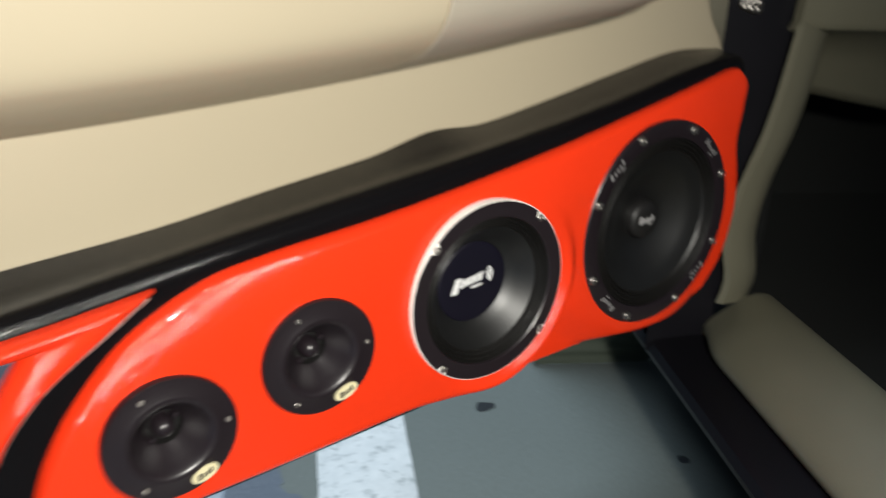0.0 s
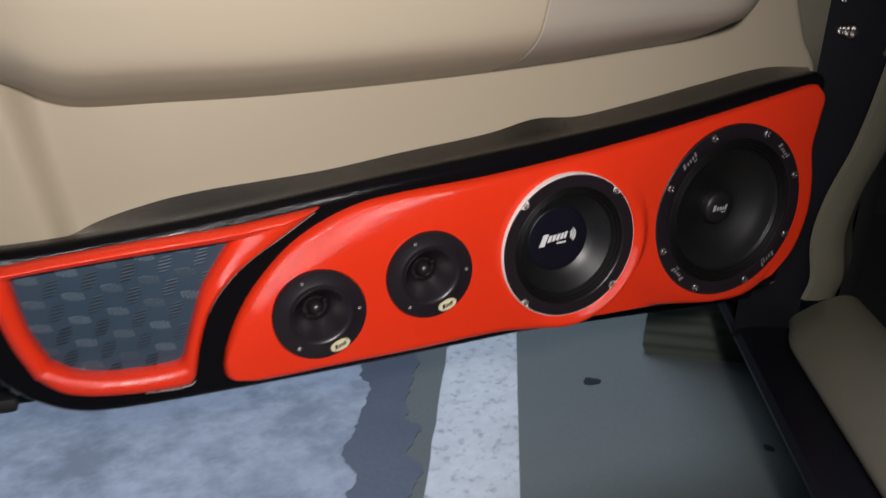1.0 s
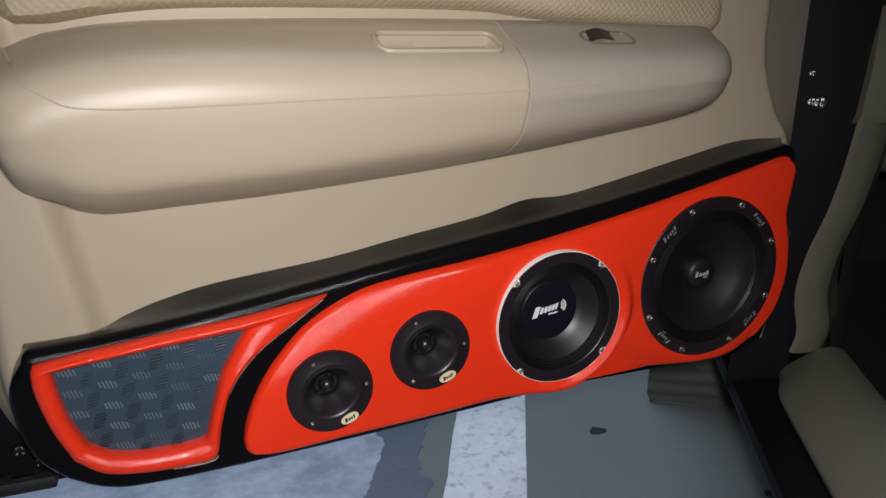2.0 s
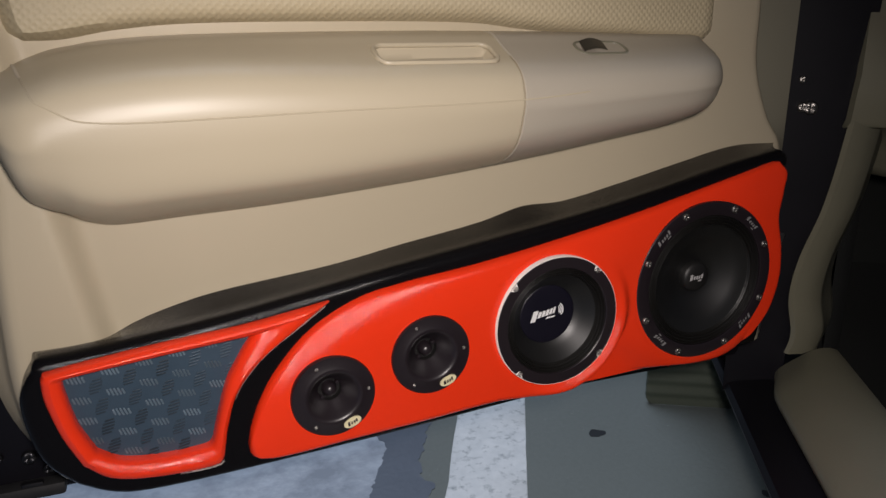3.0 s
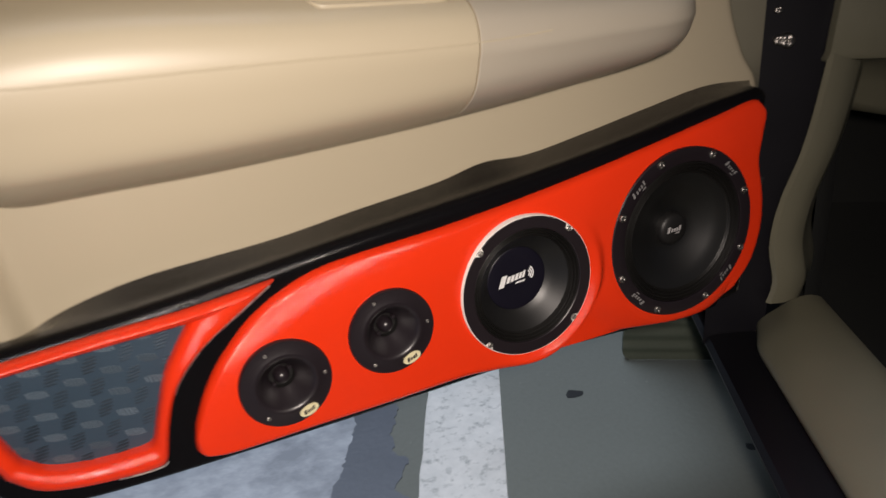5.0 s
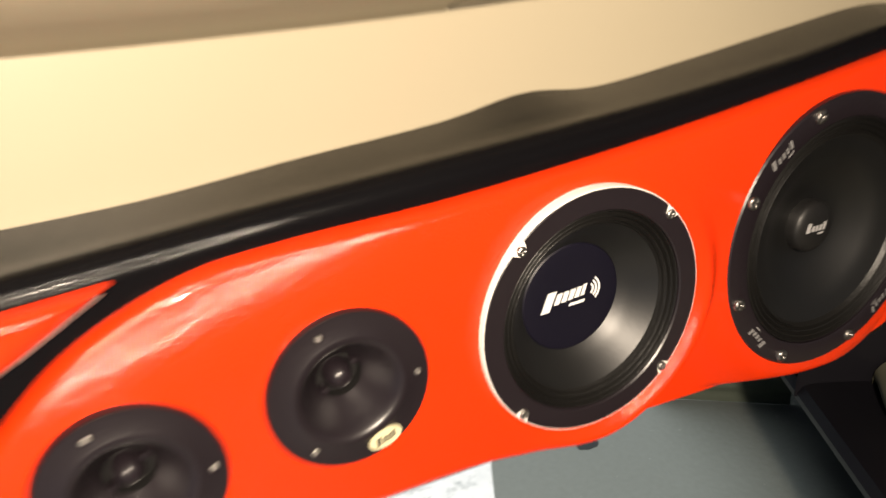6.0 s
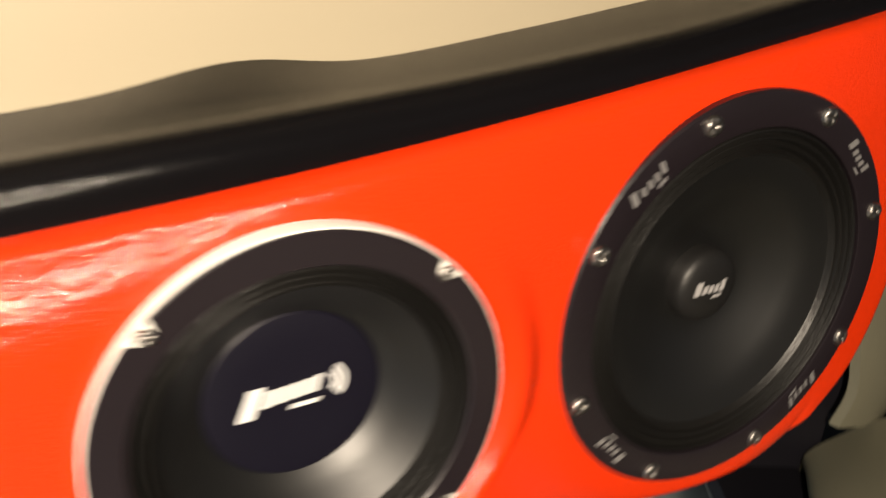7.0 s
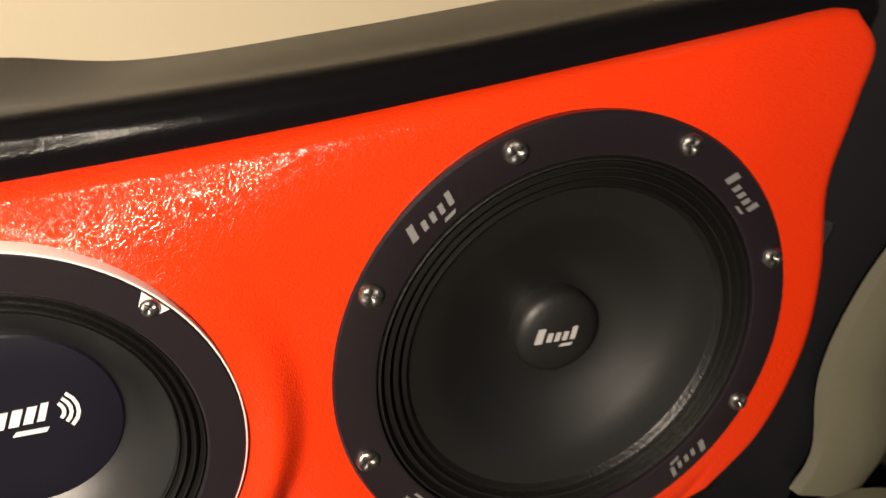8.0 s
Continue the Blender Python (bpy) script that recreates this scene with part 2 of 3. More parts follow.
def flat_patch(name, outline, height, mat, label, jag=0.006, n=90):
    """A thin uneven-edged patch lying on the ground."""
    pts = spline([(x, y, 0) for x, y in outline], n, closed=True)
    ring = []
    for k, p in enumerate(pts):
        q = (pts[(k + 1) % n] - pts[k - 1]).normalized()
        d = noise.noise(p * 18) * jag * 2 + noise.noise(p * 60) * jag * 0.9 + noise.noise(p * 170) * jag * 0.4
        ring.append(p + Vector((-q.y, q.x, 0)) * d)
    bm = bmesh.new()
    low = [bm.verts.new((p.x, p.y, 0)) for p in ring]
    top = [bm.verts.new((p.x, p.y, height)) for p in ring]
    bmesh.ops.triangle_fill(bm, edges=[bm.edges.new((top[k], top[(k + 1) % n])) for k in range(n)], use_beauty=True)
    for k in range(n):
        bm.faces.new((low[k], low[(k + 1) % n], top[(k + 1) % n], top[k]))
    return tagged(part(name, bm, mat, smooth=False), label, "ground patch", kind="structure")


flat_patch("cement_patch", [(-9.0, -7.0), (-5.0, -7.2), (-3.6, -6.4), (-2.2, -3.8), (-1.2, -1.85), (-0.75, -1.0), (-0.50, -0.45), (-0.29, 0.0), (-0.17, 0.247), (-0.132, 0.384), (-0.050, 0.541), (-0.035, 0.633), (0.13, 1.0), (0.35, 1.45), (0.7, 2.15), (1.4, 3.5), (2.6, 5.8), (2.4, 8.0), (0.0, 9.3), (-9.5, 9.5)], 0.0006, CEMENT, "pale worn cement surface beside the asphalt", 0.008, 1400)
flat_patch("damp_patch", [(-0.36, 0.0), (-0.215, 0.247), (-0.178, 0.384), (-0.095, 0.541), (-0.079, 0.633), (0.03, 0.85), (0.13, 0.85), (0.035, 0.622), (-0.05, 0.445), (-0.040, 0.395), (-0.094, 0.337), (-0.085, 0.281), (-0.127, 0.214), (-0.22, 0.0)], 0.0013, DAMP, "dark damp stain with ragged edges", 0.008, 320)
flat_patch("oil_spot", [(0.347, 0.445), (0.372, 0.438), (0.391, 0.450), (0.379, 0.464), (0.363, 0.468)], 0.0007, OIL, "small dark oil spot on the asphalt", 0.003, 40)
flat_patch("oil_spot", [(0.538, 0.131), (0.549, 0.121), (0.558, 0.133), (0.548, 0.145)], 0.0007, OIL, "small dark oil spot on the asphalt", 0.002, 30)

# ---- the speaker panel of the door ----
LARGE, MID = (0.2295, 0.5180, 0.1180), (-0.0155, 0.4940, 0.0912)
SMALL_A, SMALL_B = (-0.3242, 0.4426, 0.0525), (-0.1967, 0.4756, 0.0525)

panel = thing("speaker_panel", (0, 0.09, 0.38), "custom black and red vinyl speaker panel on the door", "speaker panel")
panel_inv = Matrix.Translation((0, -0.09, -0.38))


def on_panel(name, bm, mat, parent, label="", smooth=True):
    bmesh.ops.transform(bm, matrix=panel_inv, verts=bm.verts)
    return part(name, bm, mat, parent, label, smooth)


# outlines of the pocket frame
outer = [(-0.638, 0.514), (-0.629, 0.522), (-0.511, 0.536), (-0.417, 0.545), (-0.321, 0.560), (-0.358, 0.534), (-0.401, 0.504), (-0.433, 0.467), (-0.448, 0.426), (-0.456, 0.384), (-0.467, 0.373), (-0.528, 0.373), (-0.579, 0.382), (-0.609, 0.405), (-0.626, 0.445), (-0.637, 0.489)]
inner = [(-0.618, 0.510), (-0.610, 0.513), (-0.512, 0.523), (-0.450, 0.528), (-0.412, 0.531), (-0.424, 0.515), (-0.434, 0.499), (-0.446, 0.478), (-0.457, 0.444), (-0.467, 0.407), (-0.476, 0.398), (-0.528, 0.396), (-0.568, 0.402), (-0.593, 0.418), (-0.608, 0.453), (-0.616, 0.492)]


def corner_loop(points, n):
    res = []
    for a, b in ((0, 4), (4, 9), (9, 13), (13, 16)):
        seg = [points[k % 16] for k in range(a, b + 1)]
        res += spline(seg, n)[:-1]
    return res


lo, li = corner_loop(outer, 30), corner_loop(inner, 30)


def inside(x, z, loop):
    hit = False
    for a, b in zip(loop, loop[1:] + loop[:1]):
        if (a.y > z) != (b.y > z) and x < a.x + (z - a.y) / (b.y - a.y) * (b.x - a.x):
            hit = not hit
    return hit


# black box: front sheet, rolled edges, ledge running back to the door
top_f = spline([(-0.638, 0.531), (-0.570, 0.536), (-0.447, 0.551), (-0.316, 0.572), (-0.239, 0.585), (-0.110, 0.605), (0.045, 0.630), (0.164, 0.653), (0.277, 0.679), (0.368, 0.693)], 150)
bot_f = spline([(-0.612, 0.384), (-0.578, 0.366), (-0.535, 0.360), (-0.428, 0.362), (-0.225, 0.372), (-0.073, 0.382), (0.055, 0.390), (0.195, 0.394), (0.350, 0.402)], 150)
left_f = spline([(-0.612, 0.384), (-0.637, 0.415), (-0.649, 0.455), (-0.652, 0.500), (-0.638, 0.531)], 40)
right_f = spline([(0.350, 0.402), (0.364, 0.500), (0.358, 0.600), (0.368, 0.693)], 40)
CREST = 0.014
low_f = [p - Vector((0, CREST)) for p in top_f]
left_s = [p - Vector((0, CREST * k / 39)) for k, p in enumerate(left_f)]
right_s = [p - Vector((0, CREST * k / 39)) for k, p in enumerate(right_f)]
g = coons(bot_f, low_f, left_s, right_s)
bm = bmesh.new()
vs = sheet(bm, [[(p.x, 0.018, p.y) for p in col] for col in g])
for cx, cz, r in (LARGE, MID, SMALL_A, SMALL_B):
    cut_hole(bm, cx, cz, r - 0.008)
opening = [a.lerp(b, 0.6) for a, b in zip(lo, li)]
bmesh.ops.delete(bm, geom=[f for f in bm.faces if inside(f.calc_center_median().x, f.calc_center_median().z, opening)], context="FACES")
top_b = spline([(-0.657, 0.520), (-0.614, 0.519), (-0.570, 0.524), (-0.540, 0.538), (-0.500, 0.552), (-0.436, 0.566), (-0.300, 0.581), (-0.199, 0.599), (-0.092, 0.617), (-0.024, 0.635), (0.042, 0.636), (0.134, 0.654), (0.233, 0.676), (0.335, 0.696), (0.420, 0.695)], 150)


def normals(points, centre):
    res = []
    for i in range(len(points)):
        q = (points[min(i + 1, len(points) - 1)] - points[max(i - 1, 0)]).normalized()
        out = Vector((-q.y, q.x))
        res.append(out if (points[i] - centre).dot(out) > 0 else -out)
    return res


# rolled rim all round: (front point, outward, reach, depth, back point)
mid_c = Vector((-0.14, 0.5))
rim_rows = [(f, Vector((0, 1)), CREST + 0.003, 0.026, b) for f, b in zip(low_f, top_b)]
edge = right_s[::-1] + bot_f[-2:0:-1] + left_s
side_rows = [(p, n, 0.010, 0.012, p + n * 0.012) for p, n in zip(edge, normals(edge, mid_c))]


def fan(first, last, n=9):
    """Rows that swing round a corner from one side to the next."""
    res = []
    a0, a1 = math.atan2(first[1].y, first[1].x), math.atan2(last[1].y, last[1].x)
    turn = (a1 - a0 + math.pi) % (2 * math.pi) - math.pi
    for k in range(1, n):
        t = k / n
        a = a0 + turn * t
        res.append((last[0], Vector((math.cos(a), math.sin(a))), first[2] + (last[2] - first[2]) * t, first[3] + (last[3] - first[3]) * t, first[4].lerp(last[4], t)))
    return res


rows = rim_rows + fan(rim_rows[-1], side_rows[0]) + side_rows + fan(side_rows[-1], rim_rows[0])
cols = []
for f, out, reach, deep, b in rows:
    col = []
    bend = min(0.0155, reach * 0.92, deep * 0.85)
    profile = [(0.0, 0.0)] + [(reach - bend + bend * math.sin(math.pi / 2 * k / 10), bend - bend * math.cos(math.pi / 2 * k / 10)) for k in range(11)] + [(reach, (bend + deep) / 2), (reach, deep)]
    for up, on in profile:
        col.append((f.x + out.x * up, 0.018 + on, f.y + out.y * up))
    x, y, z = col[-1]
    for k in range(1, 6):
        t = k / 5
        u = t ** 0.9
        col.append((x + (b.x - x) * t, y + (0.095 - y) * t, z + (b.y - z) * u))
    cols.append(col)
sheet(bm, cols, close_u=True)
body = on_panel("body", bm, BLACK_VINYL, panel, "black grained vinyl box with a rolled top ledge")

# red speaker board
top_r = spline([(-0.426, 0.396), (-0.422, 0.414), (-0.409, 0.447), (-0.386, 0.484), (-0.345, 0.526), (-0.287, 0.557), (-0.226, 0.570), (-0.122, 0.583), (0.000, 0.6038), (0.124, 0.6292), (0.264, 0.662), (0.337, 0.680), (0.354, 0.682)], 340)
bot_r = spline([(-0.417, 0.372), (-0.382, 0.369), (-0.295, 0.374), (-0.203, 0.379), (-0.105, 0.386), (-0.060, 0.384), (-0.015, 0.382), (0.030, 0.384), (0.070, 0.385), (0.118, 0.387), (0.172, 0.389), (0.232, 0.387), (0.285, 0.392), (0.330, 0.419)], 340)
left_r = spline([(-0.417, 0.372), (-0.425, 0.377), (-0.427, 0.388), (-0.426, 0.396)], 110)
right_r = spline([(0.330, 0.419), (0.359, 0.456), (0.372, 0.505), (0.369, 0.552), (0.357, 0.600), (0.361, 0.640), (0.366, 0.666), (0.354, 0.682)], 110)
g = coons(bot_r, top_r, left_r, right_r)
nu, nv = len(g), len(g[0])


def board_y(p):
    """The board's face: pods round the two woofers stand out from the rest."""
    y = 0.017 * smoothstep(-0.02, 0.06, p.x) * (1 - smoothstep(MID[1] - 0.090, MID[1] + 0.020, p.y))
    d = math.hypot(p.x - LARGE[0], p.y - LARGE[1])
    y += (0.0008 - y) * max(1 - smoothstep(LARGE[2] + 0.006, LARGE[2] + 0.055, d), smoothstep(0.27, 0.33, p.x))
    d = math.hypot(p.x - MID[0], p.y - MID[1])
    pod = -0.0048 * smoothstep(-0.10, 0.00, p.x) * (1 - smoothstep(MID[1] + 0.02, MID[1] + 0.085, p.y))
    y += (pod - y) * (1 - smoothstep(MID[2] + 0.0120, MID[2] + 0.0280, d)) * smoothstep(-0.09, 0.02, p.x)
    # the lip of the middle pod dishes in towards the woofer on its low side
    low = smoothstep(0.25, 0.85, ((p.x - MID[0]) * 0.68 - (p.y - MID[1]) * 0.73) / max(d, 0.001)) * (1 - smoothstep(MID[2] + 0.0120, MID[2] + 0.0260, d))
    return y + low * (0.0034 - 0.0072 * smoothstep(MID[2] - 0.002, MID[2] + 0.0125, d))


bm = bmesh.new()
grid = []
for i in range(nu):
    col = []
    for j in range(nv):
        p = g[i][j]
        d = min((p - g[i][0]).length, (p - g[i][-1]).length, (p - g[0][j]).length * 1.0, (p - g[-1][j]).length)
        wide = 0.009 - 0.003 * smoothstep(0.05, 0.25, p.x)
        roll = max(0, 1 - d / wide)
        deep = 0.010 - 0.007 * smoothstep(0.10, 0.30, p.x)
        crown = max(0, 1 - (p - g[i][-1]).length / 0.060)
        y = board_y(p) + deep * (1 - math.sqrt(max(0, 1 - roll * roll))) + 0.0085 * crown * crown
        col.append((p.x, min(y, 0.0172) if p.y < MID[1] - 0.03 else y, p.y))
    grid.append(col)
vs = sheet(bm, grid)
rim = [vs[i][0] for i in range(nu)] + [vs[-1][j] for j in range(1, nv)] + [vs[i][-1] for i in range(nu - 2, -1, -1)] + [vs[0][j] for j in range(nv - 2, 0, -1)]
back = [bm.verts.new((v.co.x, 0.030, v.co.z)) for v in rim]
for i in range(len(rim)):
    k = (i + 1) % len(rim)
    bm.faces.new((rim[i], rim[k], back[k], back[i]))
for cx, cz, r in (LARGE, MID, SMALL_A, SMALL_B):
    cut_hole(bm, cx, cz, r - 0.006)
on_panel("speaker_board", bm, RED, panel, "glossy red grained vinyl board with four round openings")

# red frame of the pocket with the tread plate
cols = []
for a, b in zip(lo, li):
    w = (b - a).length
    cols.append([(a.x, 0.030, a.y), (a.x, 0.012, a.y)] + [(a.lerp(b, s).x, 0.004 + y, a.lerp(b, s).y) for s, y in ((0.06, 0.004), (0.2, 0.0), (0.45, -0.002), (0.75, 0.0), (0.94, 0.005), (1.0, 0.010))] + [(b.x, 0.026, b.y)])
bm = bmesh.new()
sheet(bm, cols, close_u=True)
on_panel("pocket_frame", bm, RED, panel, "glossy red vinyl frame round the tread plate")
for a, b in ((30, 50), (59, 69)):
    bm = bmesh.new()
    strip = []
    for k in range(a, b):
        p, q = lo[k], lo[k].lerp(li[k], 0.08)
        wide = (0.0011 + 0.0008 * noise.noise(Vector((k * 0.7, 0, 0)))) * (1 - 0.6 * (k - a) / (b - a))
        d = (p - q).normalized() * wide
        strip.append([(p.x + d.x, 0.0115, p.y + d.y), (p.x + d.x, 0.0085, p.y + d.y), (p.x - d.x * 0.4, 0.0075, p.y - d.y * 0.4)])
    sheet(bm, strip)
    on_panel("cut_edge", bm, CUT_EDGE, panel, "pale frayed cut edge of the red vinyl")
bm = bmesh.new()
prism(bm, [(q.x + 0.25 * (a.x - q.x), q.y + 0.25 * (a.y - q.y)) for a, q in zip(lo, li)][::2], 0.024, 0.032)
plate = on_panel("tread_plate", bm, PLATE, panel, "dark blue-grey tread plate", smooth=False)


def lozenge(mat, reach):
    """Five short raised bars side by side."""
    bm = bmesh.new()
    for k in range(5):
        x = (k - 2) * 0.0036
        l = reach * (0.74, 0.94, 1.0, 0.94, 0.74)[k]
        lean = -(k - 2) * 0.0017
        block(bm, (x - 0.0010, 0.0229, lean - l), (x + 0.0010, 0.0245, lean + l), 0.0006)
    me = bpy.data.meshes.new("tread_lozenge")
    bmesh.ops.recalc_face_normals(bm, faces=bm.faces)
    bm.to_mesh(me)
    bm.free()
    me.materials.append(mat)
    return me


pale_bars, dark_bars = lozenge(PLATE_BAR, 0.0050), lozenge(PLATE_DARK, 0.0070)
turned = Matrix.Rotation(radians(8), 2)
for m in range(-10, 11):
    for n in range(-11, 12):
        q = turned @ Vector((m * 0.0180, n * 0.0130)) + Vector((-0.527, 0.462))
        if (m + n) % 2 == 0 and inside(q.x, q.y, [a.lerp(b, 0.85) for a, b in zip(lo, li)]):
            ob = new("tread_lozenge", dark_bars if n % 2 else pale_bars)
            ob.parent = plate
            ob.matrix_basis = panel_inv @ pose(q.x, 0, q.y, 0, 80 if n % 2 else -20, 0)

# ---- loudspeakers ----
bm = bmesh.new()
heads = lathe(bm, [(0.0001, -0.0004), (0.0010, -0.0006), (0.0021, -0.0024), (0.0032, -0.0022), (0.0040, -0.0012), (0.0042, 0.001)], 16)
for k, col in enumerate(heads):
    if k % 4 == 0:
        col[2].co.y, col[3].co.y = -0.0006, -0.0016
    else:
        col[1].co.y = -0.0024
bmesh.ops.recalc_face_normals(bm, faces=bm.faces)
screw_mesh = bpy.data.meshes.new("screw")
bm.to_mesh(screw_mesh)
bm.free()
screw_mesh.materials.append(STEEL)
screw_mesh.shade_smooth()


def screws(parent, angles, r, y, size=1.0):
    for a in angles:
        ob = new("screw", screw_mesh)
        ob.parent = parent
        ob.matrix_basis = Matrix.LocRotScale((r * math.cos(radians(a)), y, r * math.sin(radians(a))), Euler((0, radians(17 * a), 0)), (size, size, size))
        tagged(ob, "bright steel screw")


def bars(bm, cells, y, m):
    """Small raised printed blocks: (x, z, width, height, slant) each."""
    for x, z, w, h, s in cells:
        q = [(x - w / 2 - s, z - h / 2), (x + w / 2 - s, z - h / 2), (x + w / 2 + s, z + h / 2), (x - w / 2 + s, z + h / 2)]
        prism(bm, [(m @ Vector((a, 0, b))).xz for a, b in q], y - 0.0004, y + 0.0006)


def woofer_large(cx, cz, r):
    sp = thing("woofer", (cx, 0.0035, cz), "large black woofer with grey dust cap in the red board", "loudspeaker", "door loudspeakers")
    bm = bmesh.new()
    lathe(bm, [(r - 0.006, 0.006), (r, 0.004), (r, -0.0026), (r - 0.0012, -0.0040), (r - 0.018, -0.0046), (r - 0.0195, -0.0038), (r - 0.0200, 0.004)], 120)
    ring = part("ring", bm, RING_PLASTIC, sp, "black satin plastic mounting ring")
    bm = bmesh.new()
    prof = [(r - 0.0200, -0.001)]
    for k in range(25):
        s = k / 24
        prof.append((r - 0.0205 - 0.0150 * s, -0.0015 + 0.004 * s - 0.0022 * math.sin(s * 3.5 * 2 * math.pi)))
    prof.append((r - 0.0370, 0.0040))
    lathe(bm, prof, 120)
    part("surround", bm, SURROUND, sp, "ribbed black cloth surround")
    bm = bmesh.new()
    lathe(bm, [(q.x, q.y) for q in spline([(r - 0.0365, 0.0035), (0.067, 0.0088), (0.055, 0.0154), (0.045, 0.0206), (0.036, 0.0244), (0.028, 0.0264), (0.0215, 0.0270)], 18)], 120)
    part("cone", bm, CONE_PAPER, sp, "matt black paper cone")
    bm = bmesh.new()
    lathe(bm, [(0.0232, 0.0272), (0.0230, 0.0212), (0.0226, 0.0186), (0.0214, 0.0166), (0.0180, 0.0146), (0.0130, 0.0131), (0.0065, 0.0122), (0.0003, 0.0120)], 72)
    cap = part("dust_cap", bm, CAP_GREY, sp, "dark grey domed dust cap")
    screws(sp, [69.5 + 45 * k for k in range(8)], r - 0.0078, -0.0043, 1.35)
    word = [(-0.0100, 0.0, 0.0036, 0.0080, 0.0010), (-0.0048, -0.0012, 0.0026, 0.0048, 0.0006), (-0.0006, -0.0012, 0.0026, 0.0048, 0.0006), (0.0036, -0.0012, 0.0026, 0.0048, 0.0006), (0.0082, -0.0002, 0.0028, 0.0068, 0.0008), (0.0042, -0.0062, 0.0062, 0.0016, 0.0006)]
    for a in (137, 47, -43, 227):
        bm = bmesh.new()
        at = r - 0.0095
        m = pose(at * math.cos(radians(a)), 0, at * math.sin(radians(a)), 0, 90 - a, 0)
        bars(bm, [(x * 1.15, z, w * 0.95, h * 0.85, s) for x, z, w, h, s in word], -0.0045, m)
        part("ring_print", bm, PRINT_GREY, ring, "small grey printed mark", smooth=False)
    bm = bmesh.new()
    bars(bm, word, 0.0122, pose(-0.002, 0, 0.002, 0, -4, 0))
    part("cap_print", bm, PRINT_DIM, cap, "small white printed mark", smooth=False)
    return sp


def woofer_mid(cx, cz, r):
    sp = thing("woofer", (cx, 0, cz), "black woofer with thin white rim and white mark on its cap", "loudspeaker", "door loudspeakers")
    bm = bmesh.new()
    lathe(bm, [(r - 0.006, 0.010), (r, 0.009), (r, -0.0044), (r - 0.0003, -0.0050), (r - 0.0010, -0.0052), (r - 0.0026, -0.0040)], 120)
    rim_ob = part("rim", bm, WHITE, sp, "thin white rim")
    for a in (50, 140, 230, 320):
        bm = bmesh.new()
        m = pose((r - 0.0050) * math.cos(radians(a)), 0, (r - 0.0050) * math.sin(radians(a)), 0, 90 - a, 0)
        prism(bm, [(m @ Vector((x, 0, z))).xz for x, z in ((-0.0062, 0.0035), (-0.0034, -0.0020), (0.0034, -0.0020), (0.0062, 0.0035))], -0.0063, -0.001)
        part("rim_tab", bm, WHITE, rim_ob, smooth=False)
    bm = bmesh.new()
    lathe(bm, [(r - 0.0005, 0.001), (r - 0.0007, -0.0050), (r - 0.0017, -0.0058), (r - 0.0155, -0.0054), (r - 0.0165, -0.0044), (r - 0.0165, 0.003)], 120)
    part("ring", bm, RING_PLASTIC, sp, "black satin plastic mounting ring")
    bm = bmesh.new()
    prof = [(r - 0.0160, -0.001)]
    for k in range(25):
        s = k / 24
        prof.append((r - 0.0165 - 0.0110 * s, -0.0025 + 0.004 * s - 0.0018 * math.sin(s * 3.0 * 2 * math.pi)))
    prof.append((r - 0.0285, 0.0040))
    lathe(bm, prof, 120)
    part("surround", bm, SURROUND, sp, "ribbed black cloth surround")
    bm = bmesh.new()
    lathe(bm, [(q.x, q.y) for q in spline([(r - 0.0280, 0.0035), (0.055, 0.0128), (0.048, 0.0204), (0.0415, 0.0258)], 12)], 120)
    part("cone", bm, CONE_PAPER, sp, "matt black paper cone")
    bm = bmesh.new()
    lathe(bm, [(0.0420, 0.0258), (0.0408, 0.0246), (0.036, 0.0242), (0.027, 0.0242), (0.016, 0.0243), (0.008, 0.0244), (0.0003, 0.0244)], 96)
    cap = part("dust_cap", bm, CAP_GLOSS, sp, "large black dust cap with a violet reflection put into its colour")
    screws(sp, (50, 140, 230, 320), r - 0.0050, -0.0062, 0.9)
    bm = bmesh.new()
    m = pose(-0.001, 0, 0.002, 0, -6, 0)
    bars(bm, [(-0.0195, -0.0008, 0.0074, 0.0150, 0.0034), (-0.0112, 0.0000, 0.0044, 0.0082, 0.0018), (-0.0052, 0.0004, 0.0042, 0.0078, 0.0016), (0.0006, 0.0008, 0.0040, 0.0078, 0.0016), (0.0062, 0.0012, 0.0038, 0.0078, 0.0016), (0.0112, 0.0018, 0.0030, 0.0084, 0.0016), (0.0050, -0.0070, 0.0130, 0.0020, 0.0008)], 0.0241, m)
    for k in range(3):
        rr = 0.0040 + 0.0028 * k
        arc = [(0.0145 + rr * math.cos(radians(b)), 0.001 + rr * math.sin(radians(b))) for b in range(-50, 51, 20)]
        arc += [(0.0145 + (rr + 0.0016) * math.cos(radians(b)), 0.001 + (rr + 0.0016) * math.sin(radians(b))) for b in range(50, -51, -20)]
        prism(bm, [(m @ Vector((x, 0, z))).xz for x, z in arc], 0.0237, 0.0246)
    part("cap_print", bm, PRINT, cap, "white printed mark with arcs", smooth=False)
    return sp


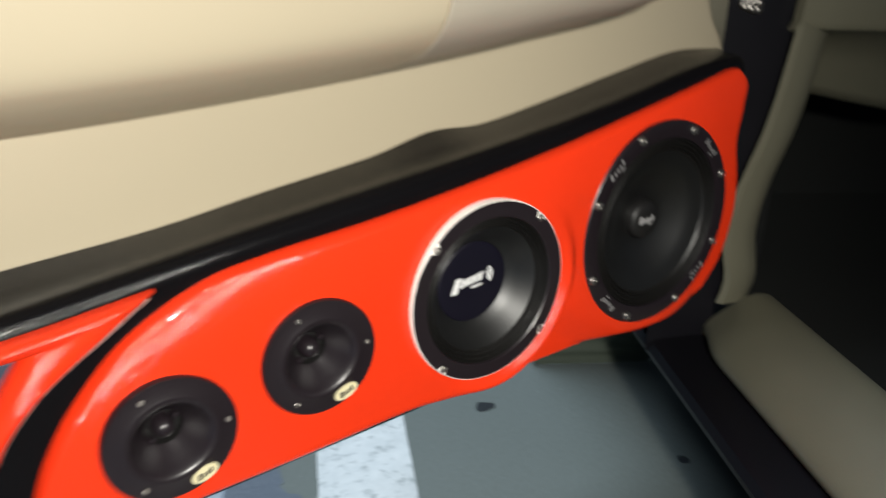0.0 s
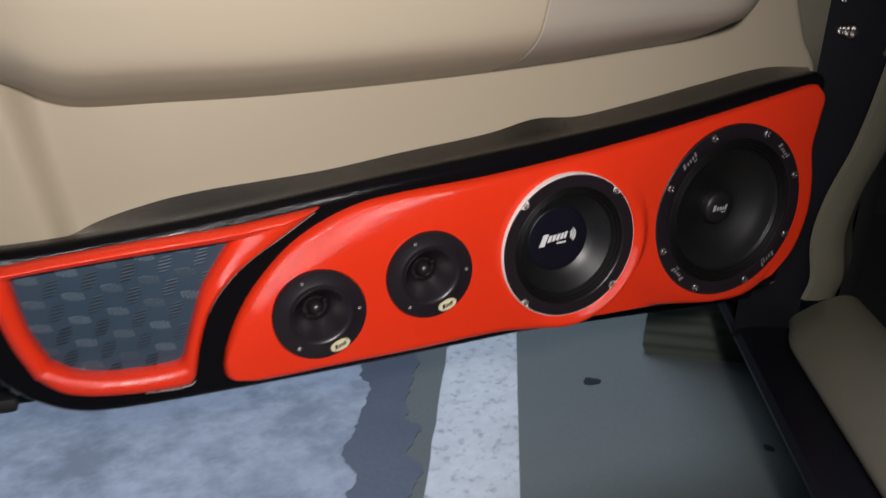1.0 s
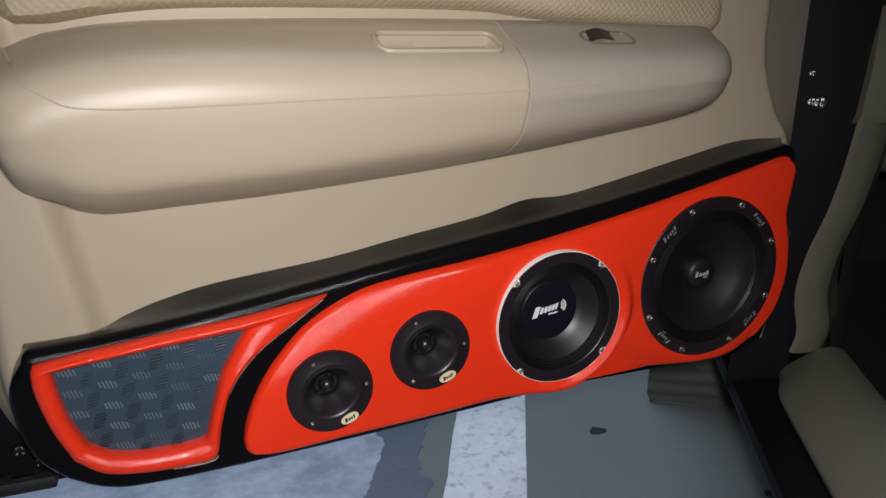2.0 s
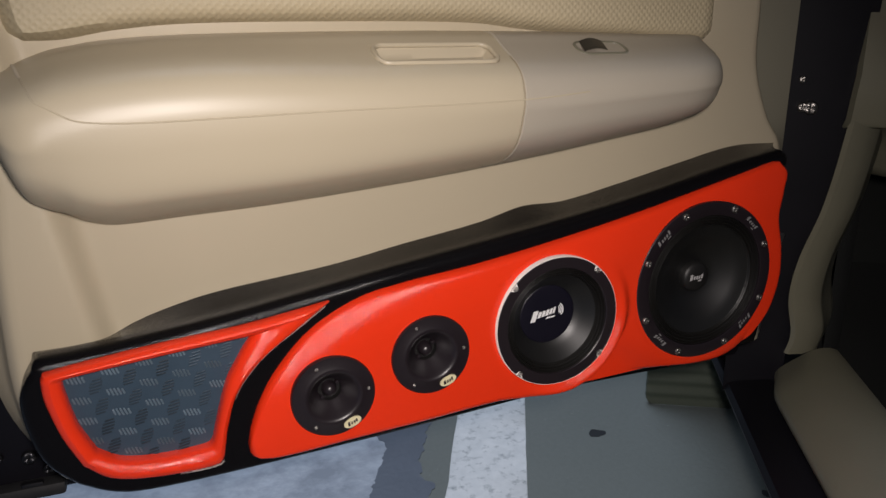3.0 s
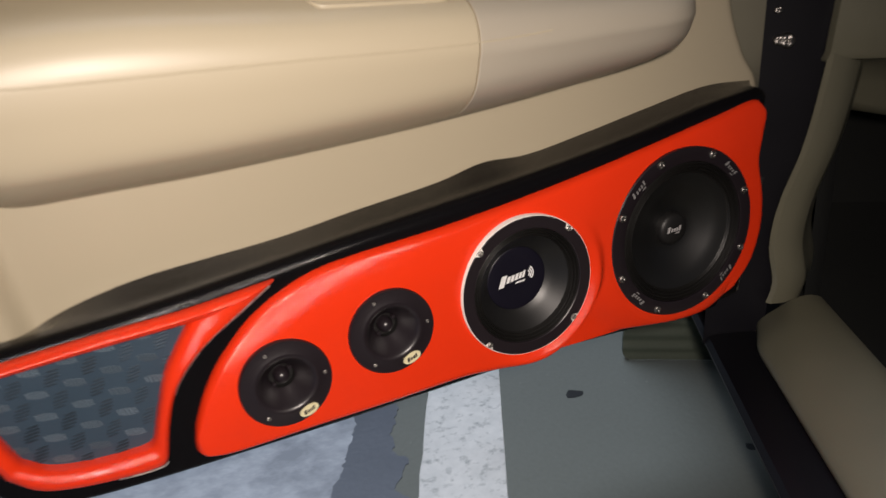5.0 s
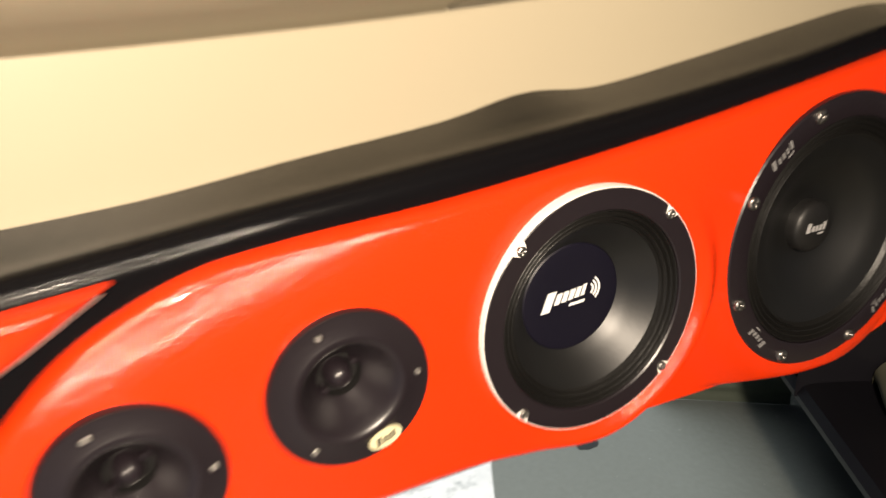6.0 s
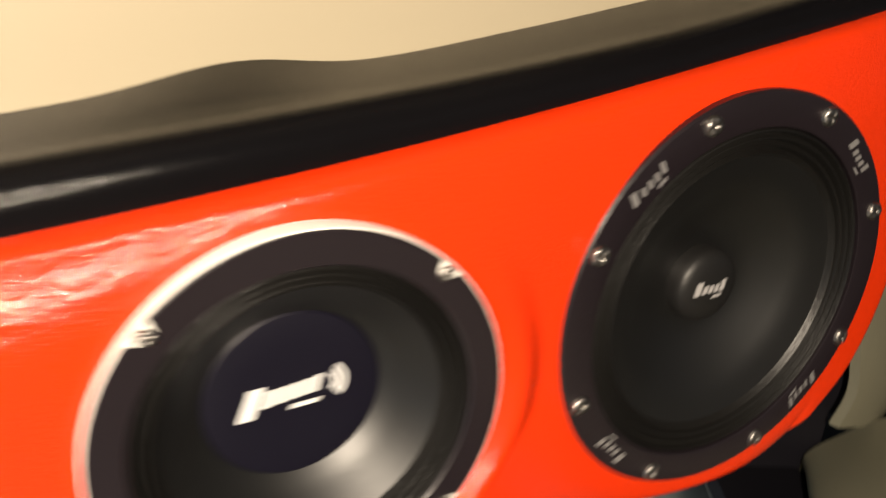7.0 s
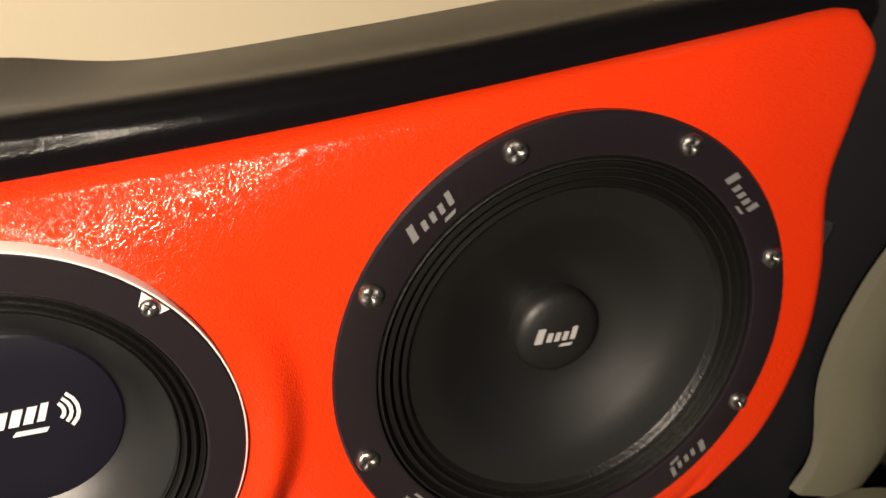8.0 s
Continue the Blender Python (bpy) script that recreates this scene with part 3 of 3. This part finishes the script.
def tweeter(cx, cz, r):
    sp = thing("tweeter", (cx, 0, cz), "small round black tweeter with cream oval badge", "loudspeaker", "door loudspeakers")
    bm = bmesh.new()
    lathe(bm, [(r - 0.005, 0.008), (r, 0.006), (r, -0.0030), (r - 0.001, -0.0044), (0.0385, -0.0050)] + [(q.x, q.y) for q in spline([(0.0372, -0.0056), (0.0345, -0.0058), (0.0318, -0.0046), (0.0290, -0.0014), (0.0250, 0.0046), (0.0200, 0.0114), (0.0165, 0.0158), (0.0150, 0.0176)], 22)], 96)
    part("faceplate", bm, RING_PLASTIC, sp, "black plastic horn faceplate")
    bm = bmesh.new()
    lathe(bm, [(0.0152, 0.0174), (0.0146, 0.0196), (0.0142, 0.0250), (0.0080, 0.0256)], 72)
    throat = part("throat", bm, CAP_GREY, sp, "dark recessed horn throat")
    bm = bmesh.new()
    lathe(bm, [(0.0096, 0.0256), (0.0094, 0.0205), (0.0084, 0.0160), (0.0066, 0.0128), (0.0044, 0.0110), (0.0022, 0.0102), (0.0002, 0.0100)], 48)
    part("phase_plug", bm, RING_PLASTIC, sp, "dark bullet-shaped phase plug")
    # two small tabs added on the throat edge to give its glints
    for a in (42, 222):
        bm = bmesh.new()
        block(bm, (0.0104, 0.0150, -0.0022), (0.0150, 0.0240, 0.0022), 0.0012, Matrix.Rotation(radians(-a), 4, "Y"))
        part("glint_tab", bm, RING_PLASTIC, throat)
    screws(sp, (117, 5, 237), 0.0440, -0.0046, 0.62)
    bm = bmesh.new()
    m = pose(0.0215, 0, -0.0375, 0, -22, 0)
    prism(bm, [(m @ Vector((0.0115 * math.cos(radians(a)), 0, 0.0062 * math.sin(radians(a))))).xz for a in range(0, 360, 12)], -0.0068, -0.004)
    badge = part("badge", bm, CREAM, sp, "cream oval badge", smooth=False)
    bm = bmesh.new()
    bars(bm, [(-0.005, 0, 0.0030, 0.0052, 0.0006), (-0.0012, -0.0004, 0.0022, 0.0036, 0.0004), (0.0022, -0.0004, 0.0022, 0.0036, 0.0004), (0.0055, 0.0002, 0.0022, 0.0044, 0.0004)], -0.0070, m)
    part("badge_print", bm, RING_PLASTIC, badge, smooth=False)
    return sp


woofer_large(*LARGE)
woofer_mid(*MID)
small = tweeter(*SMALL_A)
copy_thing(small, Matrix.Translation((SMALL_B[0], 0, SMALL_B[1])))

# ---- the car: door ----
car = thing("car", (0.6, 0.0, 0.0), "black car with its front door open on beige trim", "car")
car_inv = Matrix.Translation((-0.6, 0, 0))


def on_car(name, bm, mat, label="", smooth=True, parent=None):
    bmesh.ops.transform(bm, matrix=car_inv, verts=bm.verts)
    return part(name, bm, mat, parent or car, label, smooth)


bm = bmesh.new()
block(bm, (-0.80, 0.128, 0.312), (0.440, 0.215, 1.20), 0.014)
door = on_car("door", bm, BLACK_PAINT, "open front door, black painted shell")


def on_door(name, bm, mat, label="", smooth=True):
    return on_car(name, bm, mat, label, smooth, door)


# trim with the raised rear strip
left_t = spline([(-0.640, 0.360), (-0.663, 0.412), (-0.673, 0.470), (-0.675, 0.530), (-0.673, 0.635), (-0.668, 0.720), (-0.680, 0.90), (-0.69, 1.14)], 70)
right_t = spline([(0.440, 0.360), (0.440, 0.560), (0.438, 0.682), (0.404, 0.736), (0.374, 0.807), (0.358, 0.904), (0.351, 1.14)], 70)
bot_t = [Vector((-0.640 + 1.080 * k / 159, 0.360)) for k in range(160)]
top_t = [Vector((-0.69 + 1.041 * k / 159, 1.14)) for k in range(160)]
g = coons(bot_t, top_t, left_t, right_t)


def trim_y(p):
    crease = -0.563 - 0.19 * (p.y - 0.535)
    y = 0.088 - 0.024 * (1 - smoothstep(crease - 0.024, crease + 0.006, p.x))
    return y - 0.010 * smoothstep(0.80, 0.90, p.y)


bm = bmesh.new()
grid = []
for i, col in enumerate(g):
    row = []
    for j, p in enumerate(col):
        e = min((p - g[0][j]).length, (p - g[-1][j]).length)
        row.append((p.x, trim_y(p) + 0.014 * max(0, 1 - e / 0.014) ** 2, p.y))
    grid.append(row)
sheet(bm, grid)
sheet(bm, [[r[0], (r[0][0], 0.13, r[0][2])] for r in grid])
flange = []
for p in grid[0]:
    w = 0.55 + 0.45 * smoothstep(0.36, 0.49, p[2])
    flange.append([p, (p[0] - 0.003 * w, p[1] + 0.007, p[2]), (p[0] - 0.012 * w, 0.107, p[2]), (p[0] - 0.026 * w, 0.117, p[2]), (p[0] - 0.030 * w, 0.130, p[2])])
sheet(bm, flange)
on_door("trim", bm, BEIGE, "beige grained vinyl door trim")

bm = bmesh.new()
sheet(bm, [[(p.x - 0.004, 0.099, p.y), (p.x + (0.456 - p.x) * 0.5, 0.106, p.y), (0.456, 0.1115, p.y), (0.458, 0.135, p.y)] for p in right_t])
on_door("trim_edge", bm, TRIM_SHADED, "beige trim edge at the hinge side, shade put into its colour")

# cloth insert above the armrest
bot_c = spline([(-0.612, 0.862), (-0.575, 0.863), (-0.520, 0.872), (-0.440, 0.878), (-0.286, 0.879), (-0.120, 0.877), (-0.040, 0.869), (0.050, 0.862), (0.252, 0.853)], 100)
top_c = [Vector((-0.62 + 0.84 * k / 99, 1.10)) for k in range(100)]
left_c = spline([(-0.612, 0.862), (-0.632, 0.885), (-0.64, 1.0), (-0.62, 1.10)], 30)
right_c = spline([(0.252, 0.853), (0.268, 0.878), (0.260, 1.0), (0.22, 1.10)], 30)
g = coons(bot_c, top_c, left_c, right_c)
bm = bmesh.new()
grid = []
for i, col in enumerate(g):
    row = []
    for j, p in enumerate(col):
        e = min((p - g[0][j]).length, (p - g[-1][j]).length, (p - col[0]).length)
        face = 0.052 + 0.020 * smoothstep(0.0, 0.26, p.x)
        row.append((p.x, face + (0.082 - face) * max(0, 1 - e / 0.022) ** 2, p.y))
    grid.append(row)
sheet(bm, grid)
on_door("cloth_insert", bm, MESH_CLOTH, "beige perforated cloth insert")

# armrest
stations = [(-0.655, 0.818, 0.780), (-0.641, 0.828, 0.740), (-0.628, 0.835, 0.708), (-0.612, 0.842, 0.697), (-0.590, 0.850, 0.689), (-0.570, 0.854, 0.680), (-0.540, 0.859, 0.675), (-0.471, 0.864, 0.678), (-0.349, 0.866, 0.684), (-0.171, 0.866, 0.699), (-0.028, 0.864, 0.715), (0.071, 0.862, 0.729), (0.150, 0.860, 0.740), (0.209, 0.859, 0.751), (0.232, 0.859, 0.760), (0.247, 0.859, 0.782), (0.254, 0.859, 0.800)]
arm_x = sorted(set([round(-0.655 + 0.9088 * k / 260, 5) for k in range(261)] + [-0.0955, -0.0935, -0.0920, -0.0905, -0.0890, -0.0875]))
tops = spline([(x, t) for x, t, b in stations], 160)
bots = spline([(x, b) for x, t, b in stations], 160)
SECTION = 90
# (y, drop) of the rounded shoulder at the rear, then at the grab pocket
SHOULDER = [(0.036, 0.008, 0.036, 0.011), (0.006, 0.0180, 0.006, 0.0245), (-0.010, 0.0245, -0.010, 0.0320), (-0.020, 0.0305, -0.019, 0.0380), (-0.0275, 0.0380, -0.027, 0.0455), (-0.0325, 0.0485, -0.033, 0.0560), (-0.0358, 0.0605, -0.036, 0.0660), (-0.037, 0.0765, -0.037, 0.0780)]


def arm_section(x):
    zt = float(np.interp(x, [p.x for p in tops], [p.y for p in tops]))
    zb = float(np.interp(x, [p.x for p in bots], [p.y for p in bots]))
    f = 1.0
    if x > 0.11:
        f = max(0.0, 1 - ((x - 0.11) / 0.1440) ** 3.8) ** 0.66
    if x < -0.60:
        f = 0.42 + 0.58 * max(0.0, 1 - ((-0.60 - x) / 0.055) ** 2.2) ** 0.5
    zm = (zt + zb) / 2
    g = min(1.0, (zt - zb) / 0.150)
    w = smoothstep(-0.46, -0.24, x)
    shoulder = [(ya + (yb - ya) * w, zt - (da + (db - da) * w) * g) for ya, da, yb, db in SHOULDER]
    sec = [(0.092, zt + 0.004), (0.060, zt)] + shoulder + [ (-0.034, zm - 0.012 * g), (-0.024, zb + 0.040 * g), (-0.007, zb + 0.021 * g), (0.018, zb + 0.006), (0.044, zb - 0.003), (0.066, zb - 0.009), (0.080, zb - 0.013), (0.092, zb - 0.019)]
    pinch = 0.86 + 0.14 * min(1.0, f * 1.4) ** 0.7
    return [Vector((x, 0.092 + (q.x - 0.092) * f, zm + (q.y - zm) * pinch)) for q in spline(sec, SECTION)]


bm = bmesh.new()
cols = []
for x in arm_x:
    col = arm_section(x)
    for k, q in enumerate(col):
        if k < SECTION * 0.34:
            sink = smoothstep(-0.257, -0.247, x) * (1 - smoothstep(-0.118, -0.108, x)) * smoothstep(-0.007, -0.001, q.y) * (1 - smoothstep(0.029, 0.035, q.y))
            q.z -= 0.013 * sink
            sink = smoothstep(0.012, 0.020, x) * (1 - smoothstep(0.042, 0.050, x)) * smoothstep(0.008, 0.014, q.y) * (1 - smoothstep(0.030, 0.036, q.y))
            q.z -= 0.004 * sink
        if abs(x + 0.0915) < 0.0018:
            n = (col[min(k + 1, SECTION - 1)] - col[max(k - 1, 0)]).normalized()
            q.y, q.z = q.y + 0.0016 * n.z * -1, q.z + 0.0016 * n.y
    cols.append(col)
split = arm_x.index(-0.0905)
sheet(bm, cols[:split + 1])
armrest = on_door("armrest", bm, BEIGE, "padded beige armrest with a grab pocket")
bm = bmesh.new()
sheet(bm, cols[split:])
on_door("armrest_end", bm, BEIGE_HARD, "cool beige hard plastic end of the armrest")


def tube(bm, path, r, n=8, closed=False):
    rings, side = [], None
    m = len(path)
    for k, p in enumerate(path):
        a, b = path[k - 1 if (k or closed) else 0], path[(k + 1) % m if (closed or k + 1 < m) else k]
        t = (b - a).normalized()
        side = side - t * side.dot(t) if side else t.orthogonal()
        u = side = side.normalized()
        v = t.cross(u)
        rings.append([p + (u * math.cos(2 * math.pi * i / n) + v * math.sin(2 * math.pi * i / n)) * r for i in range(n + 1)])
    sheet(bm, rings, close_u=closed)


# stitched seam along the front, and the joint between the two halves
seam_path = []
for q in spline([(-0.6265, 2.0), (-0.623, 8.5), (-0.605, 30.5), (-0.59, 35.0), (-0.568, 38.0), (-0.543, 39.0), (-0.466, 40.4), (-0.351, 40.0), (-0.194, 41.0), (-0.092, 42.0), (-0.004, 41.0)], 160):
    col = arm_section(q.x)
    lo_k = int(q.y)
    seam_path.append(col[lo_k].lerp(col[lo_k + 1], q.y - lo_k))
for _ in range(6):
    seam_path = [seam_path[0]] + [(a + b * 2 + c) / 4 for a, b, c in zip(seam_path, seam_path[1:], seam_path[2:])] + [seam_path[-1]]
bm = bmesh.new()
tube(bm, seam_path[:70], 0.0017)
on_door("stitching", bm, STITCH, "fine stitched seam")
bm = bmesh.new()
tube(bm, [q + Vector((0, 0.0003, 0)) for q in seam_path[69:]], 0.0010)
on_door("moulding_line", bm, BEIGE, "faint raised moulding line")
bm = bmesh.new()
tube(bm, [q + Vector((0, 0.0008, 0.0006)) for q in arm_section(-0.0915)[24:74]], 0.0007)
on_door("joint", bm, GROOVE, "dark joint line")

# rim round the grab pocket
def on_slope(x, y):
    col = arm_section(x)[:32]
    return Vector((x, y, float(np.interp(y, [q.y for q in col][::-1], [q.z for q in col][::-1]))))


def rounded(x0, x1, y0, y1, r, n=6):
    res = []
    for cx, cy, a0 in ((x1 - r, y1 - r, 0), (x0 + r, y1 - r, 90), (x0 + r, y0 + r, 180), (x1 - r, y0 + r, 270)):
        for k in range(n + 1):
            a = radians(a0 + 90 * k / n)
            res.append((cx + r * math.cos(a), cy + r * math.sin(a)))
    return res


bm = bmesh.new()
tube(bm, [on_slope(x, y) for x, y in rounded(-0.256, -0.109, -0.006, 0.034, 0.013)], 0.0032, 10, True)
on_door("pocket_rim", bm, BEIGE, "raised beige rim of the grab pocket")
bm = bmesh.new()
tube(bm, [on_slope(x, y) + Vector((0, 0, -0.0006)) for x, y in rounded(0.010, 0.080, 0.008, 0.039, 0.012)], 0.0022, 8, True)
on_door("switch_bezel", bm, BEIGE_GREY, "beige switch surround")
bm = bmesh.new()
sheet(bm, [[on_slope(x, 0.010 + 0.026 * k / 6) + Vector((0.006 * k / 6, 0, 0.0025 + 0.004 * math.sin(math.pi * (x - 0.014) / 0.034))) for k in range(7)] for x in [0.014 + 0.034 * i / 10 for i in range(11)]])
on_door("window_switch", bm, SWITCH, "black window switch")

# latch hardware at the rear lower corner of the shell
bolt_mesh = screw_mesh.copy()
bolt_mesh.materials.clear()
bolt_mesh.materials.append(DARK_STEEL)
for x, z, k in ((-0.678, 0.366, 2.2), (-0.658, 0.346, 1.9), (-0.712, 0.372, 1.6)):
    ob = new("door_bolt", bolt_mesh)
    ob.parent = door
    ob.matrix_basis = car_inv @ Matrix.LocRotScale((x, 0.126, z), None, (k, k, k))
bm = bmesh.new()
block(bm, (-0.705, 0.112, 0.322), (-0.648, 0.130, 0.332), 0.004)
block(bm, (-0.690, 0.108, 0.326), (-0.664, 0.118, 0.340), 0.004)
on_door("catch", bm, DARK_STEEL, "dark greasy steel catch")
bm = bmesh.new()
block(bm, (-0.80, 0.105, 0.318), (-0.640, 0.129, 0.336), 0.006)
on_door("door_seal", bm, BLACK_RUBBER, "black rubber seal along the lower edge")

# ---- the car: sill, jamb, kick trim and footwell ----
SILL = Vector((-0.503, -0.864, 0))
INWARD = Vector((0.864, -0.503, 0))


def at_car(s, i, z):
    """A place s metres back along the sill and i metres into the cabin."""
    return Vector((0.406, 0.169, 0)) + SILL * s + INWARD * i + Vector((0, 0, z))


def run(bm, section, s0, s1, n=14):
    """A section of (inward, z) points drawn along the sill."""
    sheet(bm, [[at_car(s0 + (s1 - s0) * k / n, i, z) for i, z in section] for k in range(n + 1)])


bm = bmesh.new()
sill_section = spline([(0.30, 0.15), (0.16, 0.18), (0.07, 0.207), (0.037, 0.227), (0.027, 0.241), (0.025, 0.250), (0.029, 0.258), (0.040, 0.263), (0.062, 0.266), (0.080, 0.268), (0.100, 0.270), (0.130, 0.270)], 34)
run(bm, [(q.x, q.y) for q in sill_section], -0.30, 1.5, 30)
on_car("sill", bm, BLACK_PAINT, "black painted door sill")
kick_edge = spline([(0.112, 0.330), (0.119, 0.367), (0.108, 0.430), (0.116, 0.500), (0.142, 0.591), (0.160, 0.709), (0.178, 0.90), (0.19, 1.25)], 80)
bm = bmesh.new()
sheet(bm, [[at_car(0.022, -0.01 + (e.x + 0.022) * k / 5, e.y) for k in range(6)] for e in kick_edge])
sheet(bm, [[at_car(0.022, 0.022 + 0.098 * k / 5, z) for k in range(6)] for z in (0.245, 0.29, 0.330)])
on_car("jamb", bm, BLACK_PAINT, "black painted door jamb")
bm = bmesh.new()
tube(bm, [at_car(0.034, i, z) for i, z in ((0.066, 0.37), (0.068, 0.42), (0.074, 0.47), (0.086, 0.54))], 0.006)
on_car("door_seal", bm, BLACK_RUBBER, "black rubber door seal")
for i, z, k in ((0.107, 0.745, 2.8), (0.095, 0.746, 2.0), (0.090, 0.789, 1.4)):
    ob = new("jamb_bolt", screw_mesh)
    ob.parent = car
    ob.matrix_basis = car_inv @ Matrix.Translation(at_car(0.025, i, z)) @ pose(0, 0, 0, 0, 30 * i, -30) @ Matrix.Diagonal((k, k, k, 1))
    tagged(ob, "bright steel hinge bolt")

bm = bmesh.new()
sheet(bm, [[at_car(0.024, e.x + 0.012, e.y), at_car(0.040, e.x, e.y), at_car(0.046, e.x + 0.006, e.y), at_car(0.040, e.x + 0.030, e.y), at_car(0.020, e.x + 0.056, e.y), at_car(0.012, e.x + 0.062, e.y), at_car(-0.004, e.x + 0.064, e.y), at_car(-0.050, e.x + 0.092, e.y), at_car(-0.100, e.x + 0.112, e.y), at_car(-0.30, e.x + 0.160, e.y)] for e in kick_edge if e.y < 0.745])
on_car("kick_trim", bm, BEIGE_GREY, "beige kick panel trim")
bm = bmesh.new()
section = spline([(0.094, 0.266), (0.086, 0.274), (0.083, 0.283), (0.088, 0.293), (0.104, 0.307), (0.135, 0.325), (0.170, 0.336), (0.194, 0.337), (0.207, 0.328), (0.212, 0.28)], 36)
slabs = []
for k in range(41):
    back = 0.026 + 1.47 * (k / 40) ** 1.6
    shift = 0.026 * (1 - smoothstep(0.0, 0.13, back))
    slabs.append([at_car(back, q.x + shift * (1 - smoothstep(0.10, 0.20, q.x)), q.y) for q in section])
sheet(bm, slabs)
sheet(bm, [[p, Vector((p.x, p.y, 0.255))] for p in slabs[0]])
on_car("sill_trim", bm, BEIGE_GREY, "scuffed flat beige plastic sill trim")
bm = bmesh.new()
sheet(bm, [[at_car(s, i, z) for s, z in ((1.5, 0.27), (0.0, 0.265), (-0.25, 0.27), (-0.42, 0.36), (-0.48, 0.55), (-0.48, 0.74))] for i in (0.22, 0.5, 0.8, 1.2, 1.6)])
sheet(bm, [[at_car(s, i, z) for z in (0.25, 0.40, 0.55, 0.66)] for s, i in ((-0.095, 0.222), (-0.100, 0.236), (-0.13, 0.262), (-0.25, 0.28), (-0.50, 0.30))])
on_car("carpet", bm, CARPET, "dark carpeted footwell")
bm = bmesh.new()
def dash_i(i, z):
    lead = float(np.interp(z, [e.y for e in kick_edge], [e.x for e in kick_edge]))
    return i + (lead - 0.002) * max(0.0, 1 - i / 0.3)


dash_rows = [(-0.46, 0.646), (-0.14, 0.650), (-0.10, 0.656), (-0.085, 0.668), (-0.07, 0.686), (-0.03, 0.706), (0.028, 0.714), (0.040, 0.718), (0.046, 0.728), (0.040, 0.80), (0.010, 0.95), (-0.06, 1.05), (-0.4, 1.10)]
sheet(bm, [[at_car(t - (0.016 if i == 0 else 0), dash_i(i, z), z - 0.16 * min(i, 0.5) * (1 - smoothstep(0.66, 0.715, z))) for t, z in dash_rows] for i in (0.0, 0.006, 0.05, 0.10, 0.25, 0.45, 0.8, 1.2, 1.6)])
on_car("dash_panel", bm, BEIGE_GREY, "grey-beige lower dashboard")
bm = bmesh.new()
tube(bm, [at_car(0.052, 0.212 + 0.014 * math.cos(radians(a)), 0.878 + 0.022 * math.sin(radians(a))) for a in range(0, 360, 20)], 0.005, 8, True)
on_car("pull_ring", bm, RED_PLASTIC, "red pull ring under the dashboard")

# front wheel and mud flap ahead of the sill
bm = bmesh.new()
prof = [(0.20, 0.10), (0.24, 0.115), (0.33, 0.115), (0.352, 0.095), (0.360, 0.06), (0.360, -0.06), (0.352, -0.095), (0.33, -0.115), (0.24, -0.115), (0.20, -0.10)]
lathe(bm, prof, 64)
bmesh.ops.transform(bm, matrix=Matrix.Translation(at_car(-0.80, 0.11, 0.36)) @ Matrix.Rotation(radians(60), 4, "Z"), verts=bm.verts)
on_car("wheel", bm, BLACK_RUBBER, "black rubber front tyre")
bm = bmesh.new()
rows = []
for k in range(90):
    z = 0.001 + 0.50 * k / 89
    d = 0.003 * math.cos(z * 2 * math.pi / 0.032) * smoothstep(0.004, 0.02, z)
    trim_in = 0.022 * (1 - math.sqrt(1 - max(0.0, 1 - z / 0.022) ** 2)) if z < 0.022 else 0.0
    rows.append([at_car(-0.38 + d, i, z) for i in (-0.055 + trim_in, -0.035 + trim_in * 0.5, 0.05, 0.12, 0.20)])
sheet(bm, rows)
sheet(bm, [[r[0], r[0] - SILL * 0.012] for r in rows])
on_car("mud_flap", bm, FLAP_RUBBER, "dusty ribbed rubber mud flap")

# plain fender and floor pan that close the car round the footwell
bm = bmesh.new()
skin = []
for k in range(41):
    back = -0.02 - 1.55 * k / 40
    col = []
    for z, inset in ((0.29, 0.030), (0.36, 0.012), (0.45, 0.002), (0.56, 0.0), (0.68, 0.004), (0.78, 0.014), (0.85, 0.035), (0.90, 0.080), (0.93, 0.20), (0.96, 0.50), (0.97, 0.80)):
        away = math.hypot(back + 0.80, z - 0.36)
        lift = z
        if z < 0.79 and abs(back + 0.80) < 0.42:
            lift = max(z, 0.36 + math.sqrt(0.42 ** 2 - (back + 0.80) ** 2))
        col.append(at_car(back, inset - 0.015 + 0.05 * (k / 40) ** 2, lift - 0.10 * (k / 40) ** 2 * (1 if z > 0.8 else 0)))
    skin.append(col)
sheet(bm, skin)
on_car("fender", bm, BLACK_PAINT, "black painted front fender and bonnet side")
bm = bmesh.new()
run(bm, [(0.10, 0.262), (0.10, 0.19), (1.55, 0.19), (1.55, 0.262)], -0.34, 1.5)
on_car("floor_pan", bm, BLACK_PAINT, "black painted floor pan")

# roof out of view, added to keep light from above off the cabin
bm = bmesh.new()
run(bm, [(0.16, 1.36), (0.12, 1.42), (0.22, 1.47), (0.50, 1.50), (0.85, 1.51), (1.20, 1.50), (1.48, 1.47), (1.56, 1.42), (1.50, 1.36)], -0.10, 1.6)
run(bm, [(0.18, 1.36), (0.50, 1.46), (0.85, 1.47), (1.20, 1.46), (1.48, 1.36)], -0.10, 1.6)
on_car("roof", bm, BLACK_PAINT, "unseen black roof, added to shade the cabin")
for i in (0.16, 1.50):
    bm = bmesh.new()
    tube(bm, [at_car(q.x, i, q.y) for q in spline([(-0.55, 0.93), (-0.35, 1.15), (-0.08, 1.38)], 12)], 0.03, 10)
    on_car("windscreen_pillar", bm, BLACK_PAINT)
